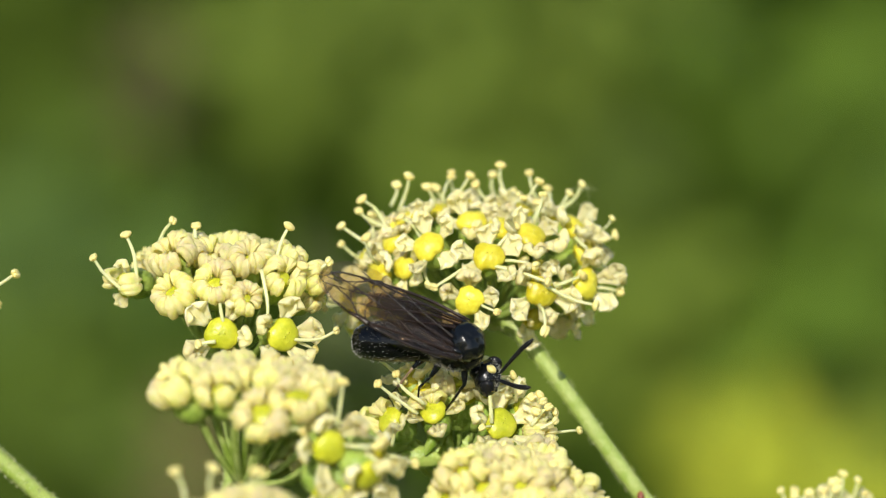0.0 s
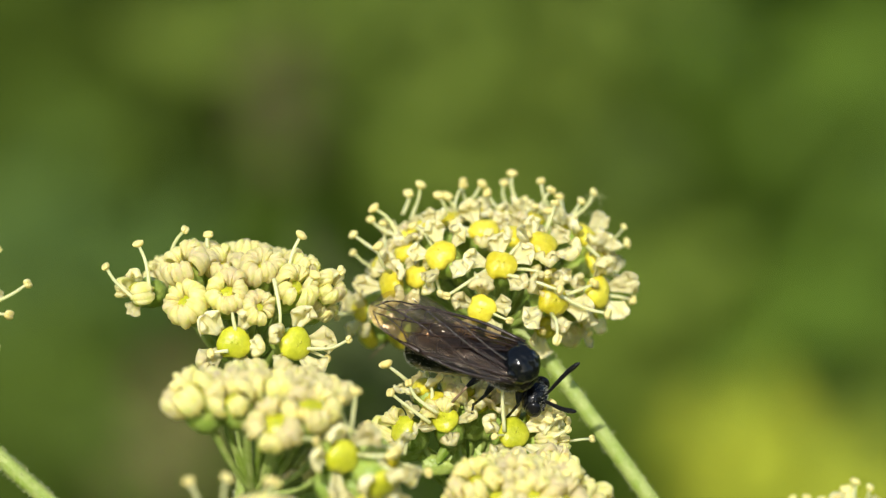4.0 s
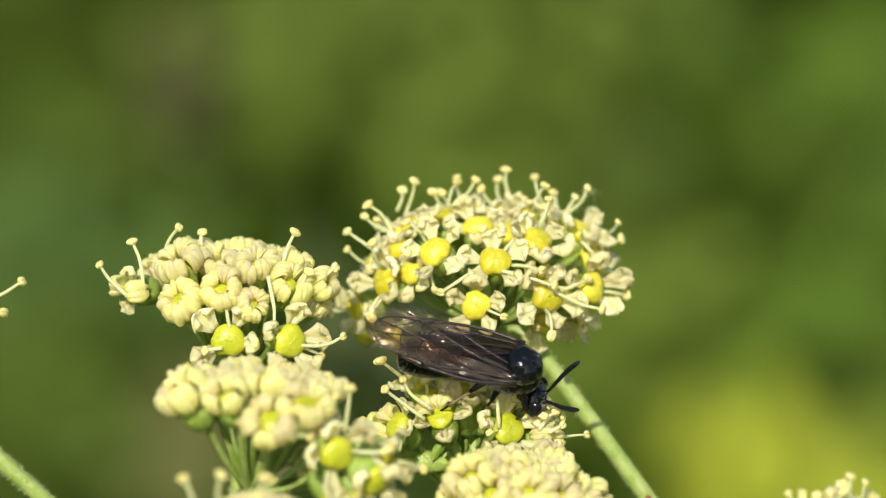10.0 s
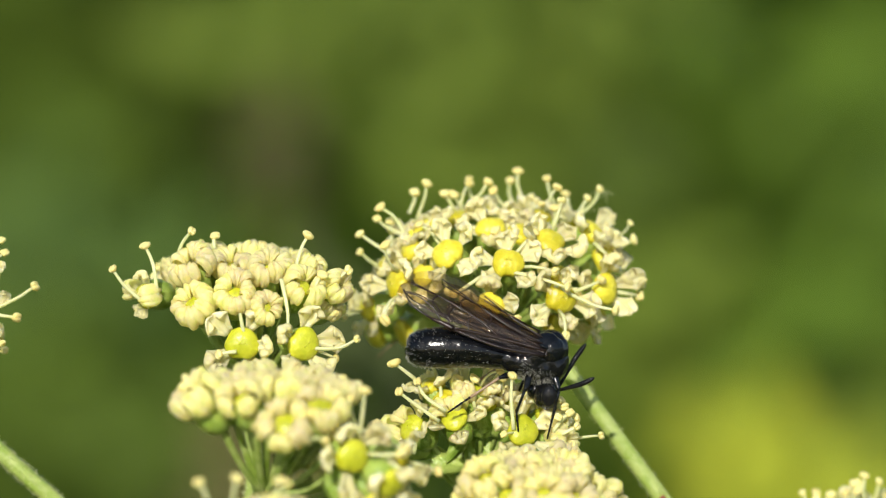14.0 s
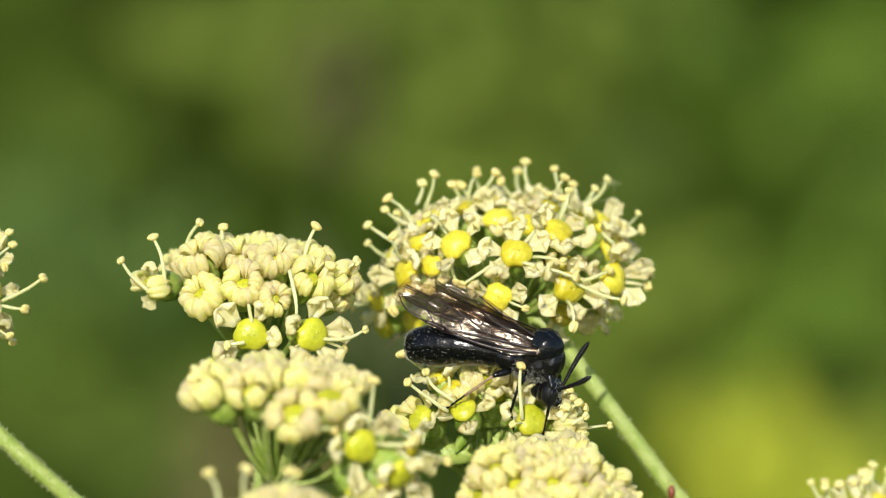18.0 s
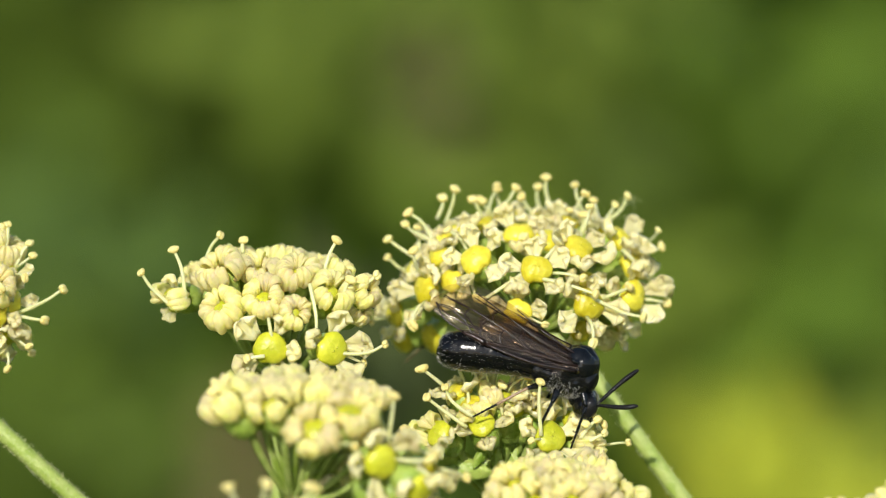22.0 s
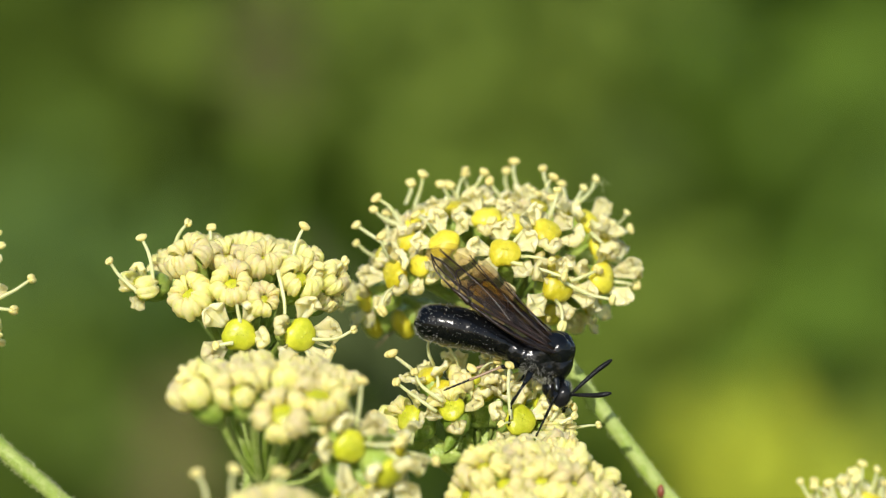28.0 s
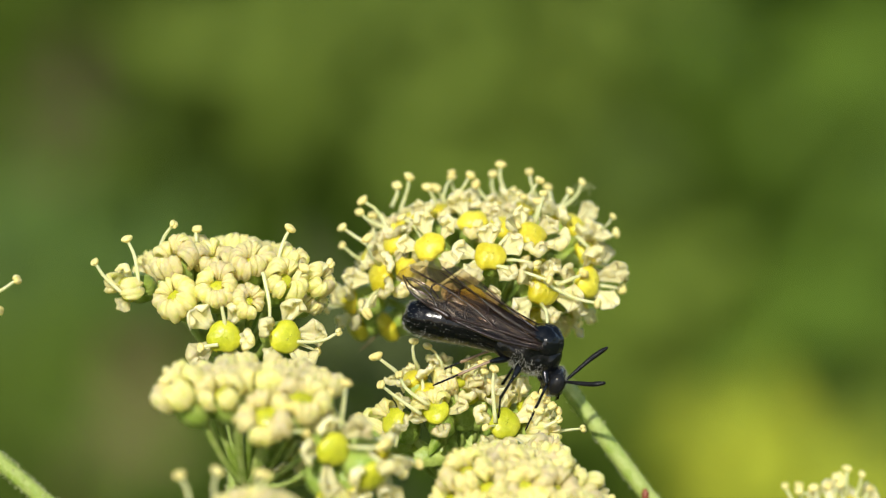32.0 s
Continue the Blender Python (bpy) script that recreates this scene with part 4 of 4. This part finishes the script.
meadow_plant(-15, 8, 2.3, 8, 7, 150, 0.07, GRASS_C, 27)
meadow_plant(6, 12, 2.4, 9, 6, 60, 0.07, GRASS_B, 34)
meadow_plant(-20, -4, 1.8, 6, 5, 90, 0.06, GRASS_D, 30)
meadow_plant(9, 11, 2.3, 6, 7, 90, 0.07, GRASS_B, 29)
meadow_plant(10, 7, 2.2, 6, 7, 75, 0.07, GRASS_B, 43)
meadow_plant(-21, -10.5, 1.6, 7, 3, 160, 0.05, GRASS_C, 6)
meadow_plant(-17.5, -12.6, 1.7, 8, 2.6, 170, 0.05, GRASS_C, 44)
meadow_plant(11, -5, 1.9, 5.5, 4, 75, 0.06, GRASS_B, 12)
meadow_plant(21.5, -8, 1.8, 6, 4, 110, 0.05, GRASS_B, 42)
meadow_plant(19.0, -12.3, 1.7, 8, 5, 52, 0.03, YELLOW, 28, "yellow_flower_patch", "blurred yellow flowering meadow plant", "blossoms")
meadow_plant(19.2, -14.6, 1.5, 5.0, 2.4, 66, 0.035, YELLOW, 8, "yellow_flower_patch", "blurred yellow flowering meadow plant", "blossoms")
meadow_plant(-3.0, -7.0, 0.22, 3.2, 3.0, 38, 0.011, PALE_LEAF, 33, "meadow_plant", "blurred grey-green leaves close behind the flowers")
DRY = meadow_plant(-15.5, -7.0, 1.2, 2.4, 2, 26, 0.022, BROWN, 13, "dry_seed_head", "blurred dry brown seed head", "seed_head")
DARK = meadow_plant(-7, 8.5, 1.3, 1.3, 2.2, 20, 0.02, DARK_BROWN, 14, "dry_stalk", "blurred dark brown dry stalk", "seed_head")

WEB = new("cobweb")
tagged(WEB, "wisp of pale cobweb caught on the stamens", "cobweb")
web_at = Vector((8.6, 3.6, -9))
WEB["at"] = tuple(web_at)
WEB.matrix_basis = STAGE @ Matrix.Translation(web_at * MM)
for i, (a, b, c, d) in enumerate(((-1.2, -1.0, 0.6, 0.4), (-0.6, -0.9, 0.5, -0.6), (0.1, 0.6, 0.5, -0.4), (-0.4, 0.2, 0.9, 0.1))):
    lay("thread", mesh("thread", *sweep(smooth_path([(a, b, 0), ((a + c) / 2 + 0.1, (b + d) / 2, 0.1), (c, d, 0)], 3), [0.012] * 7, 4, (0, 0, 1)), FILAMENT), WEB)

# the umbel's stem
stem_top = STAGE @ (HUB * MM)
STEM = new("umbel_plant")
tagged(STEM, "tall green stem that bears the flower umbel", "plant")
STEM.matrix_basis = Matrix.Translation((stem_top.x, stem_top.y, 0))
lay("stem", mesh("stem", *sweep(smooth_path([(0, 0, 0), (0.004, 0.003, stem_top.z * 0.5), (0, 0, stem_top.z)], 8), [0.004] * 9 + [0.0032] * 8, 12, (1, 0, 0)), STALK, 1.0), STEM)


# ---- what moves ----
def motions():
    # the umbel in the wind: seconds, mm to the right, mm up, degrees of lean
    sway = [
        (0, -0.91, -0.16, -1.03), (0.5, -1.1, -0.09, -0.98), (1, -0.99, -0.06, -0.91), (1.5, -0.77, -0.19, -1.1),
        (2, -0.61, -0.17, -1.25), (2.5, -0.87, -0.17, -1.21), (3, -0.66, -0.79, -0.94), (3.5, -0.15, -0.73, -1.01),
        (5.5, -0.77, -0.45, -0.5), (6, 0.05, -0.9, -0.78), (6.5, -0.36, -1.25, -0.8), (7, -0.07, -1.18, -0.25),
        (7.5, -1.56, -1.1, -0.82), (8, -1.48, -1.25, -0.87), (8.5, -0.98, -0.86, -0.72), (9, -1.01, -0.29, -0.45),
        (9.5, -0.83, -0.71, -0.77), (10, -0.57, -0.44, -0.68), (10.5, -0.74, -0.24, -0.29), (11, -0.54, 0.08, -0.07),
        (11.5, -0.46, 0.18, -0.02), (12, -0.6, 0.1, -0.19), (12.5, -0.45, 0.06, -0.24), (13, -0.11, -0.19, -0.31),
        (13.5, 0.01, -0.37, -0.33), (14, 0.14, -0.55, -0.3), (14.5, 0.15, -0.6, -0.52), (16.5, 0.24, -0.21, -0.19),
        (17, 0.54, -0.01, 0.08), (17.5, 0.65, -0.05, 0.02), (18, 0.58, -0.03, -0.11), (18.5, 0.37, -0.03, -0.05),
        (19, 0, -0, -0), (19.5, -0.22, 0.07, 0.01), (20, -0.03, 0.05, 0.02), (20.5, 0.13, -0.05, 0.01),
        (21, 0.91, -0.46, -0.14), (21.5, 1.08, -0.64, -0.31), (22, 1.68, -0.87, -0.69), (22.5, 1.73, -0.76, -0.14),
        (23, 0.8, -0.45, 0.26), (23.5, 1.37, -0.67, -0.13), (24, 1.45, -0.79, -0.52), (24.5, 0.84, -0.54, -0.26),
        (25, 0.5, -0.31, -0.09), (25.5, 0.26, -0.07, 0.17), (27.5, 0.48, -0.21, -0.06), (28, -0.05, -0.02, 0.02),
        (28.5, -0.3, -0, -0.13), (29, -0.61, -0.02, -0.05), (29.5, -0.87, -0.14, -0.15), (30, -0.98, -0.06, -0.15),
        (30.5, -0.75, -0.04, -0.08), (31, -0.65, 0, -0.02), (31.5, -0.61, 0.12, 0.13), (32, -0.84, -0.18, -0.28)]
    for c in [*CLUSTERS, WEB]:
        at = Vector(c["at"]) * MM
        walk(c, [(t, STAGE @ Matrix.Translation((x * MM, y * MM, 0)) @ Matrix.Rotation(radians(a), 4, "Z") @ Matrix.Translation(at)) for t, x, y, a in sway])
    base = STEM.matrix_basis.copy()
    walk(STEM, [(t, Matrix.Translation((x * MM, 0, 0)) @ base) for t, x, y, a in sway])
    # dry stalks that nod far behind: seconds, mm right and up in the plane of focus
    for plant, u0, v0, far, rows in ((DARK, -7, 8.5, 1.3, [
            (0, -16.1, 9.4), (2, -15.7, 7.8), (3, -11.4, 7.2), (6, -8.1, 10.7), (7.5, -14.2, 9), (9, -15.4, 9.1),
            (11, -12.6, 9.4), (13, -10.4, 9.1), (14.5, -8.5, 4.3), (17, -5, 7.4), (19, -7.3, 8.8), (21, -0.7, 8.8),
            (23, -1.3, 7.4), (25, -3, 5.8), (28, -9.6, 10.7), (30, -16, 6.6), (32, -20.6, 7.4)]), (DRY, -15.5, -7.0, 1.2, [
            (0, -13.9, -11), (3, -14.2, -10.4), (6, -17.9, -6.3), (7.5, -20.2, -5.5), (9, -15.7, -8.6),
            (11, -13.7, -10.4), (14.5, -11.1, -11), (19, -12.4, -11.3), (23, -11.1, -11.3), (28, -14.6, -10.8),
            (32, -16.7, -8.2)])):
        home = plant.matrix_basis.copy()
        walk(plant, [(t, Matrix.Translation(back(u, v, far) - back(u0, v0, far)) @ home) for t, u, v in rows])
    # the sawfly: seconds, mm to the right, mm up, mm to the lens, degrees nose down, degrees leaned back from the lens, degrees that the tail is turned away
    way = [
        (0, 0.57, -5, 3.2, 18, 50, 0), (0.5, 0.52, -4.78, 3.2, 18, 50, 0), (1, 0.63, -4.78, 3.2, 16, 50, 0),
        (1.5, 0.91, -4.89, 3.2, 8, 50, 0), (2, 1.13, -5, 3.2, 8, 50, 0), (2.5, 0.96, -5, 3.2, 17, 50, 0),
        (3, 2.46, -5.89, 3.2, 17, 52, 0), (3.5, 3.52, -6.11, 3.2, 18, 54, 0), (5.5, 3.35, -6.67, 3.2, 24, 58, 0),
        (6, 4.3, -7.44, 3.2, 25, 58, 0), (6.5, 3.85, -7.67, 3.2, 26, 60, 0), (7, 4.07, -7.94, 3.2, 35, 58, 0),
        (7.5, 2.41, -8.11, 3.2, 42, 62, 0), (8, 2.74, -8.06, 3.2, 36, 60, 0), (8.5, 3.19, -7.94, 3.2, 35, 60, 0),
        (9, 3.3, -7.67, 3.2, 40, 66, 0), (9.5, 3.35, -7.94, 3.2, 40, 66, 0), (10, 3.63, -6.28, 3.2, 13, 55, 0),
        (10.5, 3.95, -5.72, 3.2, 16, 64, 6), (11, 3.84, -5.43, 3.2, 13, 69, 14), (11.5, 4.59, -5.44, 3.2, 16, 58, 18),
        (12, 4.72, -5.51, 3.2, 17, 50, 18), (12.5, 4.56, -5.34, 3.2, 14, 48, 20), (13, 4.33, -5.55, 1.4, -2, 12, 0),
        (13.5, 4.83, -5.44, 1.4, -2, 12, 0), (14, 5.05, -5.66, 1.4, 2, 12, 0), (14.5, 5.05, -5.66, 1.4, 2, 12, 5),
        (16.5, 4.58, -5.72, 1.4, 7, 10, 12), (17, 4.81, -5.33, 1.4, 7, 10, 12), (17.5, 5.2, -5.44, 1.4, 5, 10, 12),
        (18, 4.86, -5.55, 1.4, 2, 14, 12), (18.5, 4.58, -5.44, 1.4, 3, 14, 12), (19, 4.48, -5.27, 1.4, 0, 14, 5),
        (19.5, 4.2, -5.1, 1.4, 0, 15, 0), (20, 4.59, -5.44, 1.4, 3, 15, 0), (20.5, 5.26, -5.83, 1.4, 6, 14, 0),
        (21, 6.16, -6.11, 1.4, 7, 14, 0), (21.5, 6.27, -6.22, 1.4, 8, 14, 0), (22, 6.71, -6.39, 1.4, 8, 14, 0),
        (22.5, 6.94, -6.22, 1.4, 8, 14, 0), (23, 6.32, -6.11, 1.4, 8, 14, 0), (23.5, 6.44, -6.22, 1.4, 8, 14, 0),
        (24, 6.63, -6.22, 1.4, 13, 14, 0), (24.5, 6.18, -6.11, 1.4, 13, 14, 0), (25, 6.4, -6.11, 1.4, 13, 13, 0),
        (25.5, 6.35, -6.11, 1.4, 14, 13, 0), (27.5, 5.82, -5.83, 1.4, 13, 10, 0), (28, 5.38, -5.55, 1.4, 14, 10, 0),
        (28.5, 5.07, -5.33, 1.4, 13, 10, 0), (29, 4.86, -5.33, 1.4, 11, 12, 0), (29.5, 4.27, -5.74, 1.4, 12, 14, 0),
        (30, 5.07, -5.99, 1.4, 12, 14, 0), (30.5, 5.19, -6.08, 1.4, 12, 14, 0), (31, 4.81, -5.74, 1.4, 12, 14, 0),
        (31.5, 4.65, -5.66, 1.4, 13, 14, 0), (32, 4.77, -5.16, 1.4, 13, 14, 0)]
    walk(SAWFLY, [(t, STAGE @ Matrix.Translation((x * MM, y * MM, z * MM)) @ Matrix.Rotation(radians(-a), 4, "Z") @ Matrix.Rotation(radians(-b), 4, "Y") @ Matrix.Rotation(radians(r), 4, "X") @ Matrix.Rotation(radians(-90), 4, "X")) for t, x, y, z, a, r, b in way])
    # its wings: seconds, degrees of lift, degrees by which each slopes down to its side
    lift = [
        (0, 9, 14), (0.5, 10, 14), (1, 7, 14), (1.5, 1, 14), (2, 2, 14), (2.5, 7, 14), (3, 6, 14), (3.5, 1, 14),
        (5.5, 3, 14), (6, 1, 14), (6.5, 0, 14), (7, 0, 14), (7.5, 1, 14), (8, 0, 14), (8.5, 0, 14), (9, 0, 14),
        (9.5, 0, 14), (10, 2, 14), (10.5, 8, 3), (11, 0, 3), (11.5, 12, 8), (12, 14, 8), (12.5, 9, 16), (13, 19, 50),
        (13.5, 21, 49), (14, 20, 49), (14.5, 21, 49), (16.5, 19, 46), (17, 15, 46), (17.5, 15, 46), (18, 18, 48),
        (18.5, 20, 50), (19, 20, 52), (19.5, 19, 51), (20, 17, 51), (20.5, 16, 50), (21, 16, 49), (21.5, 16, 49),
        (22, 15, 50), (22.5, 16, 49), (23, 16, 49), (23.5, 16, 49), (24, 11, 49), (24.5, 14, 48), (25, 16, 48),
        (25.5, 16, 48), (27.5, 25, 43), (28, 23, 43), (28.5, 19, 43), (29, 16, 46), (29.5, 15, 48), (30, 15, 48),
        (30.5, 18, 48), (31, 19, 48), (31.5, 16, 48), (32, 12, 49)]
    for w, s, dz in WINGS:
        walk(w, [(t, Matrix.Translation(Vector((0.70, s * 0.85, 0.50 + dz)) * MM) @ Matrix.Rotation(radians(a), 4, "Y") @ Matrix.Rotation(radians(s * 6), 4, "Z") @ Matrix.Rotation(radians(-s * b), 4, "X")) for t, a, b in lift])
    # its abdomen and hind legs: seconds, degrees curled down, degrees that the legs are drawn in, mm that the abdomen is drawn in
    curl = [
        (0, 24, 40, 1.5), (0.5, 23, 40, 1.5), (1, 23, 40, 1.5), (1.5, 22, 40, 1.5), (2, 22, 40, 1.5), (2.5, 21, 40, 1.5),
        (3, 21, 40, 1.5), (3.5, 20, 40, 1.5), (5.5, 14, 40, 0.95), (6, 14, 40, 0.95), (6.5, 14, 40, 0.95),
        (7, 14, 40, 0.95), (7.5, 14, 40, 0.95), (8, 14, 40, 0.95), (8.5, 14, 40, 0.95), (9, 14, 40, 0.95),
        (9.5, 14, 40, 0.95), (10, 14, 25, 0.95), (10.5, 16, 15, 0.95), (11, 18, 5, 0.8), (11.5, 12, 0, 0.6),
        (12, 10, 0, 0.6), (12.5, 10, 0, 0.5), (13, 0, 0, 0), (13.5, 0, 0, 0), (14, 0, 0, 0), (14.5, 0, 0, 0),
        (16.5, 0, 0, 0), (17, 0, 0, 0), (17.5, 0, 0, 0), (18, 0, 0, 0), (18.5, 0, 0, 0), (19, 0, 0, 0), (19.5, 0, 0, 0),
        (20, 0, 0, 0), (20.5, 0, 0, 0), (21, 0, 0, 0), (21.5, 0, 0, 0), (22, 0, 0, 0), (22.5, 0, 0, 0), (23, 0, 0, 0),
        (23.5, 0, 0, 0), (24, 0, 0, 0), (24.5, 0, 0, 0), (25, 0, 0, 0), (25.5, 0, 0, 0), (27.5, 0, 0, 0), (28, 0, 0, 0),
        (28.5, 0, 0, 0), (29, 0, 0, 0), (29.5, 0, 0, 0), (30, 0, 0, 0), (30.5, 0, 0, 0), (31, 0, 0, 0), (31.5, 0, 0, 0),
        (32, 0, 0, 0)]
    hinge = Matrix.Translation(Vector((-0.8, 0, -0.2)) * MM)
    walk(SAWFLY_ABDOMEN, [(t, Matrix.Translation((d * MM, 0, 0)) @ hinge @ Matrix.Rotation(radians(-a), 4, "Y") @ hinge.inverted()) for t, a, b, d in curl])
    for leg, root in SAWFLY_HIND:
        hip = Matrix.Translation(Vector(root) * MM)
        walk(leg, [(t, hip @ Matrix.Rotation(radians(-b), 4, "Y") @ hip.inverted()) for t, a, b, d in curl])
    # its head: seconds, mm ahead of the thorax, mm above it, degrees bowed
    nod = [
        (0, 2.26, -1.86, -6), (0.5, 2.1, -2.04, -6), (1, 2.21, -1.91, -4), (1.5, 2.39, -1.68, 4), (2, 2.06, -2.08, 4),
        (2.5, 2.25, -1.87, -5), (3, 2.2, -1.92, -5), (3.5, 1.9, -2.22, -6), (5.5, 2.04, -2.1, -12),
        (6, 2.08, -2.05, -13), (6.5, 2.38, -1.69, -14), (7, 2.33, -1.75, -23), (7.5, 2.29, -1.81, -30),
        (8, 2.32, -1.78, -24), (8.5, 2.36, -1.72, -23), (9, 2.25, -1.86, -28), (9.5, 2.26, -1.85, -28),
        (10, 1.57, -2.35, -1), (10.5, 1.34, -2.51, -4), (11, 1.51, -2.39, -1), (11.5, 1.21, -2.59, -4),
        (12, 0.89, -2.74, -5), (12.5, 0.97, -2.7, -2), (13, 0.88, -1.97, 7), (13.5, 0.6, -2.19, 7), (14, 0.52, -2.15, 3),
        (14.5, 0.52, -2.15, 3), (16.5, 0.67, -2.26, -11), (17, 0.99, -2.16, -11), (17.5, 0.63, -2.11, -2),
        (18, 0.8, -2.22, 1), (18.5, 0.96, -2.31, 0), (19, 1, -2.01, -4), (19.5, 1.28, -2.15, 0), (20, 1.1, -1.79, -6),
        (20.5, 1.43, -1.87, 7), (21, 1.16, -2.17, 17), (21.5, 1.29, -2.02, 16), (22, 1.21, -1.86, 16),
        (22.5, 1.68, -1.85, 16), (23, 1.13, -2.1, 16), (23.5, 1.57, -1.95, 16), (24, 1.71, -1.82, 15),
        (24.5, 1.71, -2.12, 15), (25, 1.42, -2.16, 15), (25.5, 1.36, -2.26, 14), (27.5, 1.53, -1.87, 12),
        (28, 1.37, -2, 9), (28.5, 1.2, -1.65, 10), (29, 1.17, -1.61, 12), (29.5, 1.3, -1.54, 13), (30, 1.24, -1.98, 13),
        (30.5, 1.15, -2, 13), (31, 1.35, -2.11, 13), (31.5, 1.41, -1.28, 12), (32, 1.56, -1.64, 12)]
    walk(SAWFLY_HEAD, [(t, Matrix.Translation(Vector((x, 0, z)) * MM) @ Matrix.Rotation(radians(a), 4, "Y")) for t, x, z, a in nod])


motions()
